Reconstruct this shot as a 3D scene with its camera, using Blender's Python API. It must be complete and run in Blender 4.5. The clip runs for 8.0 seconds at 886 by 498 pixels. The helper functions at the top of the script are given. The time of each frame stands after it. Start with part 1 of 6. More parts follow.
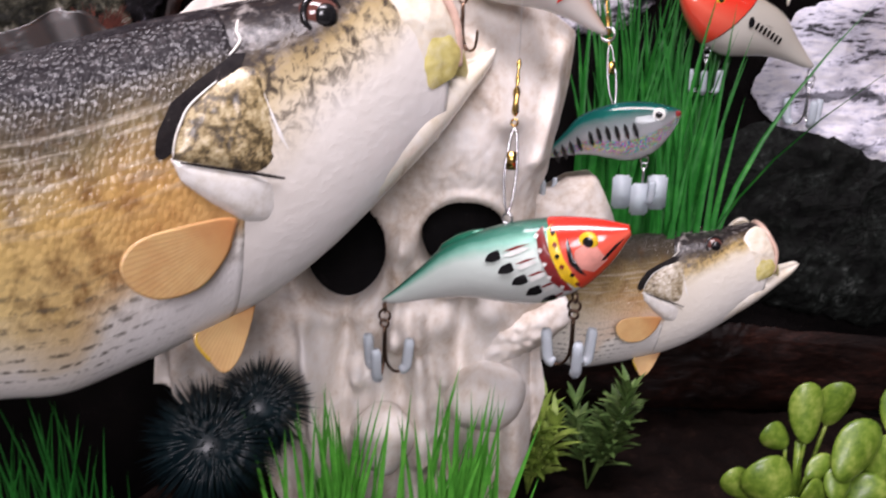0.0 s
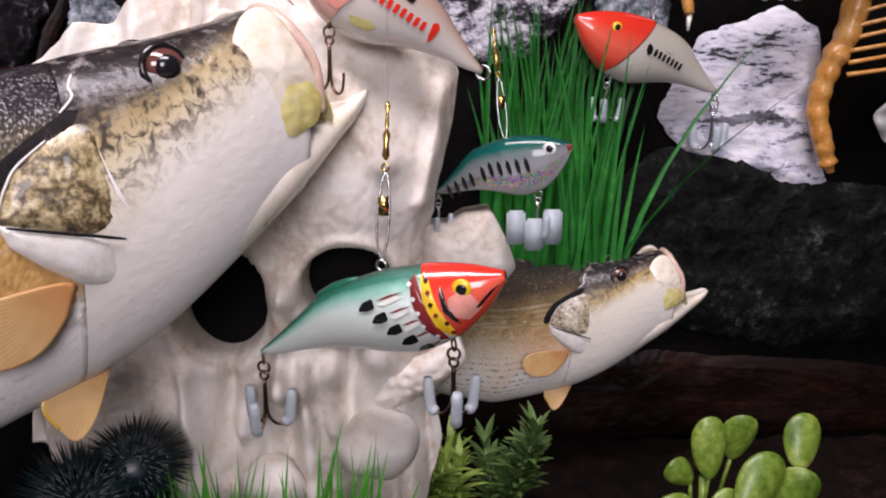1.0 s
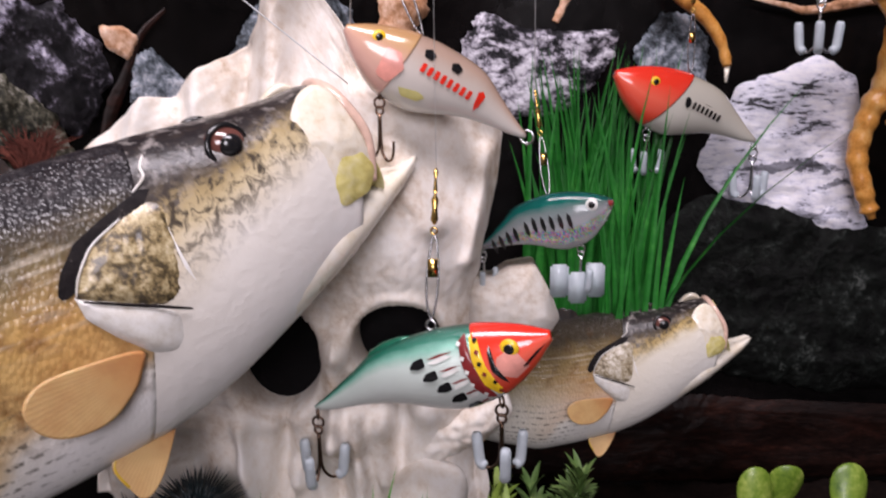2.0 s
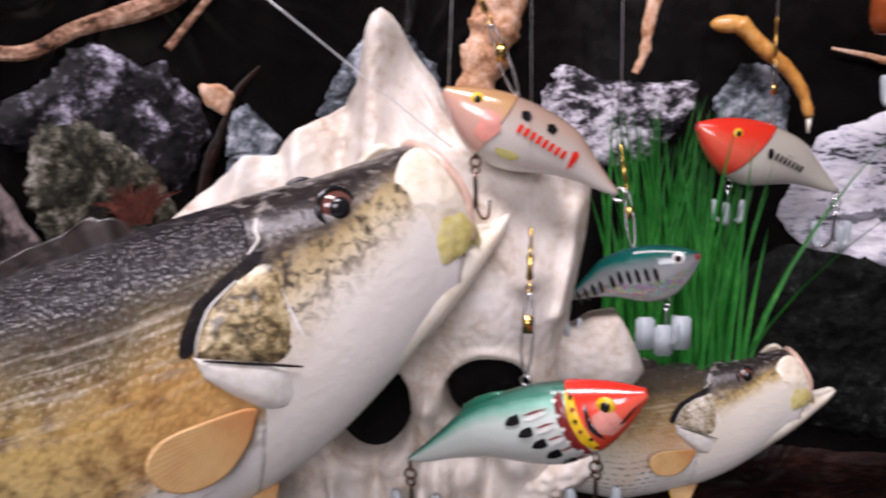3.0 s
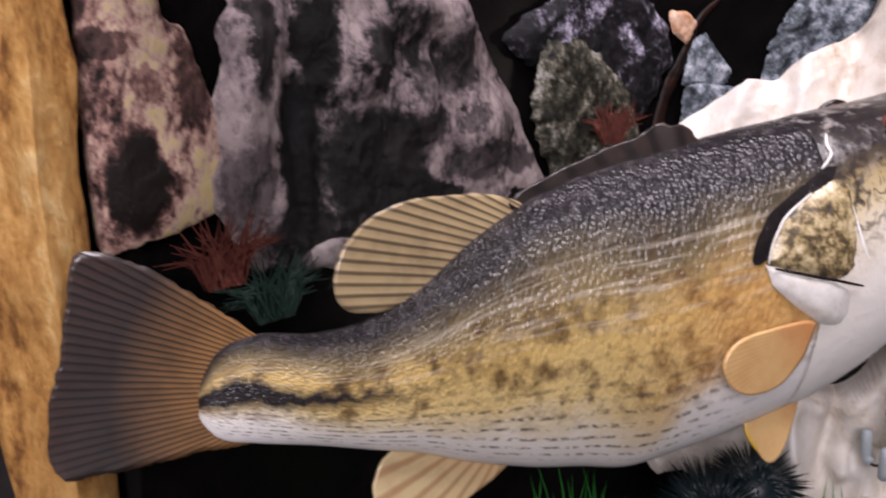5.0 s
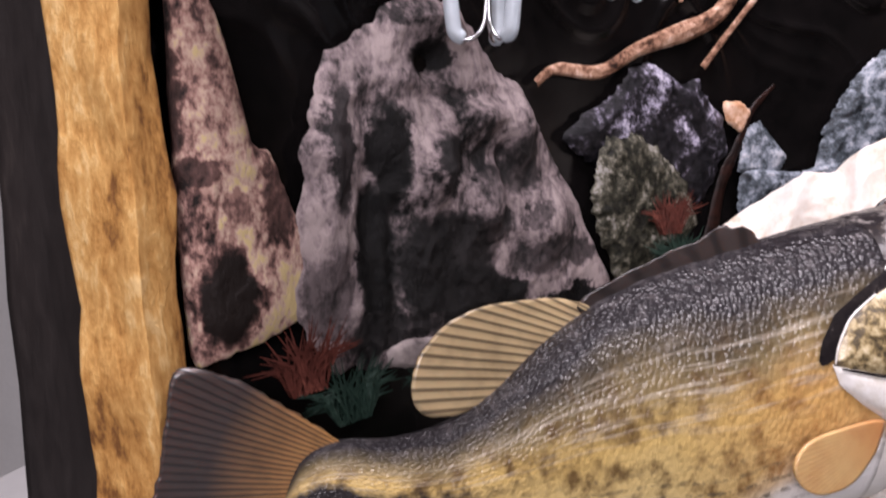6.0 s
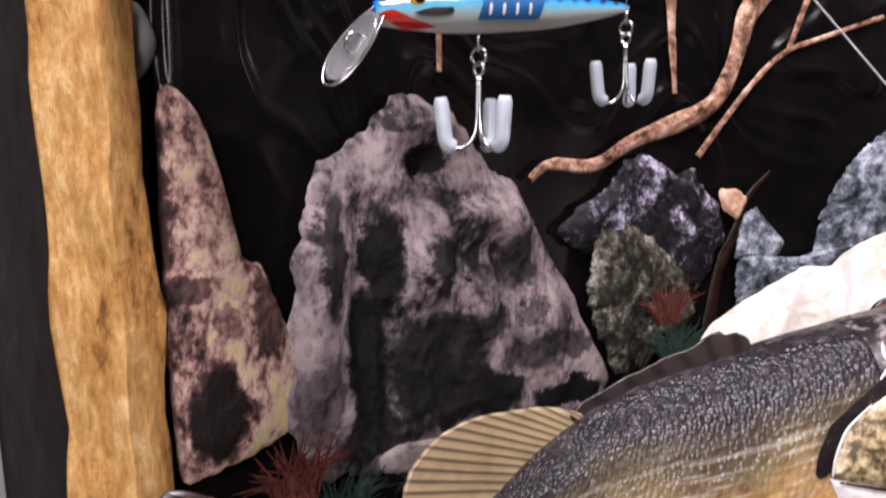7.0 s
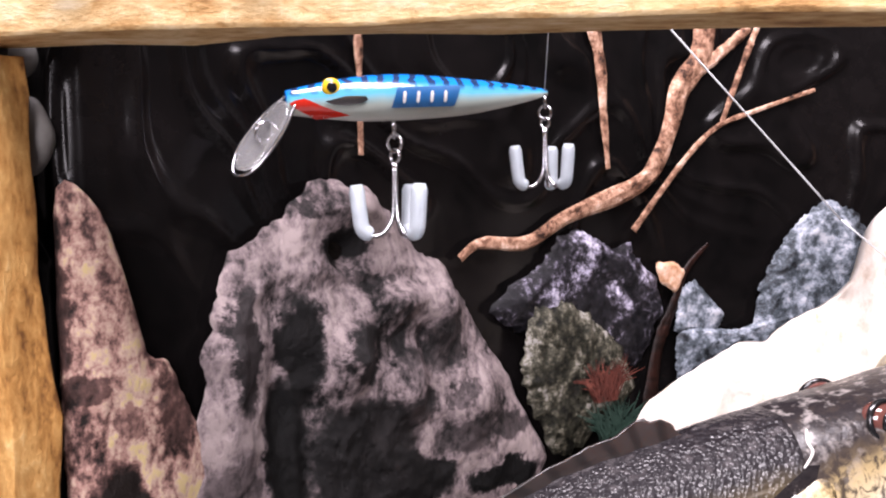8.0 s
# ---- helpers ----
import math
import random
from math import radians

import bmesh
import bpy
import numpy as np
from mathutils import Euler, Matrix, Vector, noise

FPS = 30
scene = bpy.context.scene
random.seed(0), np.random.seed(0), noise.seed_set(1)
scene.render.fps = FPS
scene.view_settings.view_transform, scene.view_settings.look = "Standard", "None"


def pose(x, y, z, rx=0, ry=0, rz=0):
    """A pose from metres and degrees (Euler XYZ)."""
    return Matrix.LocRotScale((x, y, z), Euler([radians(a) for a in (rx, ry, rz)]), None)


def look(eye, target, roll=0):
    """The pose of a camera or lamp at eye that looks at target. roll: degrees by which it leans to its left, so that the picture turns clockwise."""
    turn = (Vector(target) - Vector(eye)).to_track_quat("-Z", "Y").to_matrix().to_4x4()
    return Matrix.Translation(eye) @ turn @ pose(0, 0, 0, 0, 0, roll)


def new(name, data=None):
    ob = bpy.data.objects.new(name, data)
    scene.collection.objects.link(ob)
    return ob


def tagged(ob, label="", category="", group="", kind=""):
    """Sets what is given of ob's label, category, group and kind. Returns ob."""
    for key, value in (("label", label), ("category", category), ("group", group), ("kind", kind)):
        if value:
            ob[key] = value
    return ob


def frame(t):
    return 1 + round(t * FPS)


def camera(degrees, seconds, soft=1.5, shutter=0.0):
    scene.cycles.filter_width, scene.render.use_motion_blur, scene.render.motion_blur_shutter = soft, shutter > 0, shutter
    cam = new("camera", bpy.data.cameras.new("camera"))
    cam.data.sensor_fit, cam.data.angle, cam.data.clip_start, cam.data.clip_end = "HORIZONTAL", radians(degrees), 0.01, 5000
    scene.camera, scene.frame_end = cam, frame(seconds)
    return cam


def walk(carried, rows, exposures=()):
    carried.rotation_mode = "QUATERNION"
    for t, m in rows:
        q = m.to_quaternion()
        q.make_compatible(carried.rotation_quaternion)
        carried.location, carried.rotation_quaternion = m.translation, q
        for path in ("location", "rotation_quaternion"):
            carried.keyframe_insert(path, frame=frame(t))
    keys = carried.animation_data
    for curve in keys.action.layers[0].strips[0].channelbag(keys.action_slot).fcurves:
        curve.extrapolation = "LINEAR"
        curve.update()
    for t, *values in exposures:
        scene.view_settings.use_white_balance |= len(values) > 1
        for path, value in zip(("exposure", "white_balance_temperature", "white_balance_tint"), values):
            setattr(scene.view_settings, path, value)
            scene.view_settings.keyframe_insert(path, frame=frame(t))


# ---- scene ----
cam = camera(53.8, 8.0, 2.0, 0.5)
METRES, EYE, TILT, LEAN, TURN = 0.35, 0.25, -15.0, -1.5, 0.0
ROWS = [
    (0.0, 0.0, 0.0, 0.0, 0.0, 0.0, -0.0),
    (0.5, 0.0066, 0.0201, 0.034, -2.21, 0.66, 0.38),
    (1.0, 0.1193, 0.0322, 0.0456, -1.81, 0.53, 1.65),
    (2.5, 0.0925, -0.0278, 0.11, 1.9, 3.65, 2.05),
    (3.0, 0.0483, -0.0327, 0.1223, 3.66, 4.35, 1.65),
    (3.5, -0.0725, -0.0559, 0.1092, 7.74, 3.82, -0.59),
    (4.0, -0.1821, -0.0682, 0.076, 11.11, 2.33, -2.47),
    (4.5, -0.2824, -0.0878, 0.0496, 14.04, 1.17, -3.64),
    (6.0, -0.3414, -0.1721, 0.1036, 19.53, 5.11, -3.23),
    (6.5, -0.3288, -0.1804, 0.1414, 19.95, 6.36, -3.17),
    (7.0, -0.3262, -0.1746, 0.1757, 20.05, 7.9, -3.18),
    (7.5, -0.298, -0.1615, 0.21, 19.12, 10.46, -2.49),
    (8.0, -0.2682, -0.1444, 0.2231, 18.77, 11.22, -2.34),
]
walk(cam, [(t, pose(0, 0, EYE, TILT, LEAN, TURN) @ pose(METRES * x, METRES * y, METRES * z, 90 + pitch, roll, yaw)) for t, x, y, z, yaw, pitch, roll in ROWS], [(0.0, -0.18), (0.5, -0.42), (1.0, -0.44), (2.5, -0.48), (3.0, -0.44), (4.5, -0.36), (6.0, -0.10), (6.5, -0.14), (7.0, -0.04), (7.5, 0.22), (8.0, 0.42)])


# ---- world and lamps ----
world = bpy.data.worlds.new("room_air")
scene.world = world
world.use_nodes = True
world.node_tree.nodes["Background"].inputs[0].default_value = (0.75, 0.8, 1.0, 1)
world.node_tree.nodes["Background"].inputs[1].default_value = 0.25


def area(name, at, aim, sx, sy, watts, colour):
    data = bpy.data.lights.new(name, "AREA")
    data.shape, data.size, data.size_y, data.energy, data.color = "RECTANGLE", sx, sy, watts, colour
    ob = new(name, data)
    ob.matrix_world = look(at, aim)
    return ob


# overhead light added to brighten the box; no fixture hangs there
area("added_top_light", (-0.05, 0.04, 0.98), (0.02, 0.30, 0.1), 0.8, 0.22, 17.0, (1.0, 0.90, 0.99))
# front fill light added before the closed rear wall, which has no window
area("added_front_light", (0.0, -1.32, 0.80), (-0.05, 0.3, 0.2), 0.7, 0.6, 24.0, (1.0, 0.91, 1.0))


# ---- node materials ----
def nodes_of(name):
    m = bpy.data.materials.new(name)
    m.use_nodes = True
    return m, m.node_tree, m.node_tree.nodes["Principled BSDF"]


def node(tree, kind, **values):
    n = tree.nodes.new(kind)
    for key, value in values.items():
        n.inputs[key.replace("_", " ")].default_value = value
    return n


def coords(tree, source="Object", stretch=(1, 1, 1)):
    tc = tree.nodes.new("ShaderNodeTexCoord")
    mp = tree.nodes.new("ShaderNodeMapping")
    mp.inputs["Scale"].default_value = stretch
    tree.links.new(tc.outputs[source], mp.inputs["Vector"])
    return mp.outputs[0]


def noise_of(tree, vec, scale, detail=5.0, rough=0.6, distort=0.0):
    n = node(tree, "ShaderNodeTexNoise", Scale=scale, Detail=detail, Roughness=rough, Distortion=distort)
    tree.links.new(vec, n.inputs["Vector"])
    return n.outputs["Fac"]


def ramp_of(tree, fac, stops):
    r = tree.nodes.new("ShaderNodeValToRGB")
    el = r.color_ramp.elements
    while len(el) < len(stops):
        el.new(0.5)
    for e, (p, c) in zip(el, stops):
        e.position, e.color = p, (*c, 1)
    tree.links.new(fac, r.inputs[0])
    return r.outputs[0]


def maths(tree, op, a, b, clamp=False):
    m = tree.nodes.new("ShaderNodeMath")
    m.operation, m.use_clamp = op, clamp
    for i, v in enumerate((a, b)):
        if isinstance(v, (int, float)):
            m.inputs[i].default_value = v
        else:
            tree.links.new(v, m.inputs[i])
    return m.outputs[0]


def mix(tree, fac, a, b, blend="MIX"):
    m = tree.nodes.new("ShaderNodeMix")
    m.data_type, m.blend_type = "RGBA", blend
    for sock, v in ((m.inputs[0], fac), (m.inputs[6], a), (m.inputs[7], b)):
        if isinstance(v, (int, float)):
            sock.default_value = v
        elif isinstance(v, tuple):
            sock.default_value = (*v, 1)
        else:
            tree.links.new(v, sock)
    return m.outputs[2]


def bumped(tree, bsdf, height, strength, distance):
    b = node(tree, "ShaderNodeBump", Strength=strength, Distance=distance)
    tree.links.new(height, b.inputs["Height"])
    tree.links.new(b.outputs[0], bsdf.inputs["Normal"])
    return b


def spotted(tree, spots):
    """Dark ragged patches of a print: (along, up, half width, half height, depth) each."""
    bend = tree.nodes.new("ShaderNodeVectorMath")
    bend.operation = "MULTIPLY_ADD"
    wob = node(tree, "ShaderNodeTexNoise", Scale=70.0, Detail=6.0, Roughness=0.68)
    uv = coords(tree, "UV")
    tree.links.new(uv, wob.inputs["Vector"])
    tree.links.new(wob.outputs["Color"], bend.inputs[0])
    bend.inputs[1].default_value = (0.030, 0.026, 0.0)
    tree.links.new(uv, bend.inputs[2])
    out = None
    for a, b, ra, rb, depth in spots:
        mp = tree.nodes.new("ShaderNodeMapping")
        mp.inputs["Scale"].default_value = (1 / ra, 1 / rb, 0)
        mp.inputs["Location"].default_value = (-(a + 0.015) / ra, -(b + 0.013) / rb, 0)
        tree.links.new(bend.outputs[0], mp.inputs["Vector"])
        far = tree.nodes.new("ShaderNodeVectorMath")
        far.operation = "LENGTH"
        tree.links.new(mp.outputs[0], far.inputs[0])
        hit = maths(tree, "MULTIPLY", maths(tree, "MULTIPLY", maths(tree, "SUBTRACT", 1.2, far.outputs["Value"]), 3.2, True), depth)
        out = hit if out is None else maths(tree, "MAXIMUM", out, hit)
    return out


def grainy(name, stops, scale, fine, rough=0.6, bump=0.4, depth=0.001, stretch=(1, 1, 1), metal=0.0, coat=0.0, low=0.3, high=0.7, source="Object", spec=0.5, crack=0.0, patch=0.0, spots=(), streak=0.0):
    """Colour from a broad and a fine noise, relief from the fine one."""
    m, tree, bsdf = nodes_of(name)
    vec = coords(tree, source, stretch)
    broad = noise_of(tree, vec, scale, 6, 0.62, 0.4)
    small = noise_of(tree, vec, fine, 8, 0.7)
    fac = maths(tree, "ADD", maths(tree, "MULTIPLY", broad, 0.55), maths(tree, "MULTIPLY", small, 0.45))
    if patch:
        wide = noise_of(tree, coords(tree, source, (1, 1, 0.55)), 17, 4, 0.55, 0.6)
        fac = maths(tree, "SUBTRACT", fac, maths(tree, "MULTIPLY", maths(tree, "MULTIPLY", maths(tree, "SUBTRACT", wide, 0.47), 9, True), patch))
    if crack:
        bend = tree.nodes.new("ShaderNodeVectorMath")
        bend.operation = "MULTIPLY_ADD"
        wob = node(tree, "ShaderNodeTexNoise", Scale=scale * 1.5, Detail=3.0)
        tree.links.new(vec, wob.inputs["Vector"])
        tree.links.new(wob.outputs["Color"], bend.inputs[0])
        bend.inputs[1].default_value = (0.03, 0.03, 0.03)
        tree.links.new(vec, bend.inputs[2])
        cell = tree.nodes.new("ShaderNodeTexVoronoi")
        cell.feature = "DISTANCE_TO_EDGE"
        cell.inputs["Scale"].default_value = scale * 1.3
        tree.links.new(bend.outputs[0], cell.inputs["Vector"])
        gap = maths(tree, "SUBTRACT", 1.0, maths(tree, "MULTIPLY", cell.outputs["Distance"], 5.0, True), True)
        fac = maths(tree, "SUBTRACT", fac, maths(tree, "MULTIPLY", maths(tree, "POWER", gap, 3.0), crack))
    if streak:
        run = noise_of(tree, coords(tree, "UV", (150, 26, 1)), 1.0, 6, 0.7, 0.5)
        fac = maths(tree, "ADD", fac, maths(tree, "MULTIPLY", maths(tree, "SUBTRACT", run, 0.5), streak))
    span = maths(tree, "DIVIDE", maths(tree, "SUBTRACT", fac, low), high - low, True)
    if spots:
        span = maths(tree, "MULTIPLY", span, maths(tree, "SUBTRACT", 1.0, spotted(tree, spots)), True)
    tree.links.new(ramp_of(tree, span, stops), bsdf.inputs["Base Color"])
    r = maths(tree, "ADD", maths(tree, "MULTIPLY", small, 0.3), rough - 0.15)
    tree.links.new(r, bsdf.inputs["Roughness"])
    bsdf.inputs["Specular IOR Level"].default_value = spec
    bsdf.inputs["Metallic"].default_value = metal
    bsdf.inputs["Coat Weight"].default_value = coat
    bsdf.inputs["Coat Roughness"].default_value = 0.12
    if bump:
        bumped(tree, bsdf, fac, bump, depth)
    return m


def plain(name, colour, rough=0.4, metal=0.0, coat=0.0, through_=0.0, ior=1.45, vary=0.25, scale=120):
    m, tree, bsdf = nodes_of(name)
    n = noise_of(tree, coords(tree), scale, 4)
    dark = tuple(c * (1 - vary) for c in colour)
    light = tuple(min(1, c * (1 + vary * 0.5)) for c in colour)
    tree.links.new(ramp_of(tree, n, ((0.3, dark), (0.7, light))), bsdf.inputs["Base Color"])
    bsdf.inputs["Roughness"].default_value = rough
    bsdf.inputs["Metallic"].default_value = metal
    bsdf.inputs["Coat Weight"].default_value = coat
    bsdf.inputs["Coat Roughness"].default_value = 0.08
    bsdf.inputs["Transmission Weight"].default_value = through_
    bsdf.inputs["IOR"].default_value = ior
    return m


M = {}
M["dim_wall"] = grainy("grey_beige_wall_paint", ((0, (0.16, 0.15, 0.145)), (1, (0.22, 0.2, 0.19))), 6, 90, 0.8, 0.1)
M["wall"] = grainy("wall_paint", ((0, (0.7, 0.7, 0.69)), (1, (0.82, 0.82, 0.81))), 6, 90, 0.7, 0.1)
M["table"] = grainy("white_laminate", ((0, (0.6, 0.59, 0.58)), (1, (0.72, 0.71, 0.7))), 4, 60, 0.5, 0.1)
M["black_wood"] = grainy("black_stained_wood", ((0, (0.006, 0.005, 0.005)), (0.7, (0.02, 0.016, 0.015)), (1, (0.04, 0.032, 0.028))), 30, 260, 0.5, 0.5, 0.0015, (1, 1, 0.25), spec=0.25)
M["raw_wood"] = grainy("rough_sawn_pine", ((0, (0.17, 0.07, 0.018)), (0.3, (0.43, 0.21, 0.055)), (0.7, (0.6, 0.34, 0.11)), (1, (0.74, 0.5, 0.22))), 28, 240, 0.75, 1.0, 0.004, (1, 1, 0.45), low=0.41, high=0.62, crack=0.02, spec=0.25)
# same pine as the post, paler: lamp light is put into the beam's colour
M["raw_beam"] = grainy("rough_sawn_beam_lit", ((0, (0.22, 0.1, 0.03)), (0.3, (0.5, 0.29, 0.11)), (0.7, (0.72, 0.52, 0.27)), (1, (0.82, 0.66, 0.43))), 30, 260, 0.75, 1.0, 0.004, (0.4, 1, 1), low=0.36, high=0.6, crack=0.02, spec=0.25)
M["gravel"] = grainy("dark_gravel", ((0, (0.002, 0.0015, 0.0015)), (0.6, (0.009, 0.005, 0.004)), (1, (0.03, 0.016, 0.011))), 40, 300, 0.75, 0.9, 0.003, spec=0.08)
M["film"] = grainy("black_glossy_film", ((0, (0.002, 0.002, 0.002)), (0.65, (0.006, 0.005, 0.005)), (1, (0.012, 0.012, 0.012))), 9, 70, 0.2, 0.1, 0.002, low=0.35, high=0.75, spec=0.17)
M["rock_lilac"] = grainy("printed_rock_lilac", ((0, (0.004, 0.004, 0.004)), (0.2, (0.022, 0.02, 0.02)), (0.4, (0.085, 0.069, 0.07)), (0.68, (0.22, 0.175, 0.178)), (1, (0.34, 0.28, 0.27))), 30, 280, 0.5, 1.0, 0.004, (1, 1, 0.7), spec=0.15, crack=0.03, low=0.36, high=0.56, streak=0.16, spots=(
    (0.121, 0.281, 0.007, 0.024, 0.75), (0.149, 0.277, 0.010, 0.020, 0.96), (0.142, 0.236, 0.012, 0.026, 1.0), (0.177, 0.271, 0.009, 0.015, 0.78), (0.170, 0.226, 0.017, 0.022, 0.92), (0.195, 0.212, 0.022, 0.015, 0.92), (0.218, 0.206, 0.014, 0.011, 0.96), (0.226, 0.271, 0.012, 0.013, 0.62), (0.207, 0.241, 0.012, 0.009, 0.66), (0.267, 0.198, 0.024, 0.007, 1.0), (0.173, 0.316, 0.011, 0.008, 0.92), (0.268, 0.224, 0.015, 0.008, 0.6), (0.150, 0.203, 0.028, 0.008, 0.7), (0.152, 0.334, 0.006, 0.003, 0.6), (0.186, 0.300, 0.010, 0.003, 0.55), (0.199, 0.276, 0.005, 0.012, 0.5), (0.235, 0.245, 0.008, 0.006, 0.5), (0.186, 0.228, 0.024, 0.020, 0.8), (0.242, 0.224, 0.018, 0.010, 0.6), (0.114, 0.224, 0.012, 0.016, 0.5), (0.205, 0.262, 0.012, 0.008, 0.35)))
M["rock_lilac_pale"] = grainy("printed_slab_pale", ((0, (0.05, 0.04, 0.04)), (0.4, (0.2, 0.17, 0.165)), (1, (0.36, 0.31, 0.29))), 40, 260, 0.5, 0.6, 0.002, spec=0.15)
M["rock_pink"] = grainy("printed_rock_pink", ((0, (0.009, 0.006, 0.005)), (0.3, (0.11, 0.06, 0.052)), (0.55, (0.34, 0.2, 0.165)), (0.8, (0.52, 0.38, 0.3)), (1, (0.56, 0.44, 0.22))), 44, 280, 0.5, 0.8, 0.003, (1, 1, 0.7), spec=0.18, crack=0.04, low=0.39, high=0.58, streak=0.12, spots=((0.0715, 0.231, 0.011, 0.017, 1.0), (0.051, 0.300, 0.005, 0.018, 0.7), (0.060, 0.275, 0.008, 0.005, 0.6), (0.078, 0.262, 0.006, 0.006, 0.5), (0.094, 0.262, 0.006, 0.014, 0.55)))
M["rock_dark"] = grainy("printed_rock_dark", ((0, (0.003, 0.003, 0.004)), (0.45, (0.014, 0.013, 0.016)), (0.66, (0.10, 0.092, 0.118)), (0.85, (0.33, 0.31, 0.4)), (1, (0.5, 0.48, 0.55))), 44, 240, 0.45, 0.8, 0.003, patch=0.02, spec=0.18, crack=0.03, low=0.4, high=0.6)
M["rock_moss"] = grainy("printed_rock_moss", ((0, (0.004, 0.004, 0.003)), (0.4, (0.02, 0.02, 0.013)), (0.65, (0.066, 0.062, 0.045)), (0.85, (0.15, 0.142, 0.11)), (1, (0.25, 0.24, 0.22))), 70, 300, 0.5, 0.8, 0.003, spec=0.18, crack=0.05, low=0.4, high=0.6)
M["rock_grey"] = grainy("printed_rock_grey", ((0, (0.007, 0.008, 0.010)), (0.4, (0.070, 0.084, 0.098)), (0.7, (0.224, 0.252, 0.294)), (1, (0.462, 0.476, 0.518))), 44, 220, 0.45, 0.8, 0.003, spec=0.18, crack=0.03, low=0.4, high=0.6)
M["rock_speck"] = grainy("printed_rock_speckled", ((0, (0.006, 0.006, 0.008)), (0.3, (0.05, 0.047, 0.055)), (0.5, (0.3, 0.28, 0.33)), (0.75, (0.58, 0.56, 0.62)), (1, (0.74, 0.72, 0.78))), 60, 170, 0.5, 0.9, 0.004, (1, 1, 1.5), spec=0.18, crack=0.05, patch=0.05, low=0.38, high=0.56)
M["rock_murk"] = grainy("printed_rock_murk", ((0, (0.002, 0.002, 0.002)), (0.55, (0.006, 0.007, 0.006)), (0.8, (0.014, 0.017, 0.015)), (1, (0.06, 0.065, 0.06))), 60, 260, 0.45, 0.9, 0.004, spec=0.1, crack=0.04, patch=0.03, low=0.38, high=0.62)
M["rock_white"] = grainy("printed_rock_white", ((0, (0.04, 0.04, 0.045)), (0.1, (0.24, 0.24, 0.28)), (0.25, (0.56, 0.56, 0.66)), (0.6, (0.76, 0.75, 0.83)), (1, (0.86, 0.84, 0.88))), 30, 200, 0.5, 0.6, 0.003, (0.7, 1, 2.4), spec=0.18, crack=0.055, low=0.38, high=0.55, spots=((0.800, 0.207, 0.030, 0.0035, 0.9), (0.835, 0.196, 0.014, 0.003, 0.85), (0.775, 0.182, 0.020, 0.003, 0.7), (0.822, 0.176, 0.020, 0.0035, 0.75)))
# near-black that paints the shade inside the skull's eye sockets
M["hollow"] = grainy("socket_shade_black", ((0, (0.002, 0.002, 0.002)), (0.7, (0.006, 0.0055, 0.006)), (1, (0.03, 0.026, 0.026))), 40, 200, 0.6, 0.3, 0.002, spec=0.05)
M["branch"] = grainy("printed_branch", ((0, (0.025, 0.012, 0.008)), (0.3, (0.2, 0.1, 0.062)), (0.65, (0.46, 0.27, 0.18)), (1, (0.68, 0.5, 0.4))), 70, 260, 0.5, 0.9, 0.003, crack=0.04, low=0.38, high=0.6, spec=0.15)
M["branch_pale"] = grainy("printed_branch_pale", ((0, (0.12, 0.05, 0.02)), (0.4, (0.5, 0.26, 0.14)), (0.75, (0.75, 0.5, 0.36)), (1, (0.85, 0.68, 0.56))), 40, 260, 0.5, 0.7, 0.002, low=0.36, high=0.64, spec=0.15)
M["earth"] = grainy("printed_earth", ((0, (0.002, 0.001, 0.001)), (0.5, (0.009, 0.004, 0.003)), (0.8, (0.02, 0.007, 0.005)), (1, (0.045, 0.017, 0.011))), 24, 160, 0.4, 0.5, 0.002, (1, 1, 3), low=0.36, high=0.66, spec=0.15)
M["red_weed"] = grainy("printed_red_weed", ((0, (0.02, 0.006, 0.005)), (0.6, (0.09, 0.027, 0.02)), (1, (0.26, 0.09, 0.065))), 80, 400, 0.5, 0.3, spec=0.15)
M["green_weed"] = grainy("printed_green_weed", ((0, (0.004, 0.01, 0.008)), (0.6, (0.02, 0.04, 0.03)), (1, (0.09, 0.13, 0.11))), 80, 400, 0.5, 0.3, spec=0.15)
M["bone"] = grainy("cast_bone", ((0, (0.4, 0.29, 0.2)), (0.25, (0.6, 0.51, 0.42)), (0.55, (0.72, 0.66, 0.59)), (1, (0.8, 0.77, 0.73))), 22, 170, 0.55, 0.35, 0.001, low=0.34, high=0.62, spec=0.3)
M["grass"] = grainy("plastic_grass", ((0, (0.03, 0.15, 0.015)), (0.6, (0.08, 0.32, 0.035)), (1, (0.22, 0.5, 0.09))), 30, 200, 0.38, 0.2)
M["grass_dark"] = grainy("plastic_grass_dark", ((0, (0.006, 0.06, 0.009)), (0.6, (0.016, 0.15, 0.018)), (1, (0.06, 0.28, 0.04))), 30, 200, 0.38, 0.2)
M["fern"] = grainy("plastic_fern", ((0, (0.09, 0.16, 0.025)), (0.5, (0.28, 0.4, 0.07)), (1, (0.52, 0.58, 0.17))), 30, 200, 0.45, 0.2)
M["fern_dark"] = grainy("plastic_fern_dark", ((0, (0.025, 0.055, 0.016)), (0.5, (0.09, 0.16, 0.042)), (1, (0.27, 0.34, 0.11))), 30, 200, 0.45, 0.2)
M["pad"] = grainy("plastic_succulent", ((0, (0.04, 0.09, 0.008)), (0.5, (0.13, 0.21, 0.022)), (1, (0.31, 0.38, 0.08))), 45, 250, 0.4, 0.2, coat=0.12, low=0.36, high=0.64)
M["urchin"] = grainy("dark_teal_bristle", ((0, (0.001, 0.004, 0.006)), (0.6, (0.006, 0.017, 0.022)), (1, (0.03, 0.055, 0.062))), 60, 300, 0.35, 0.2)
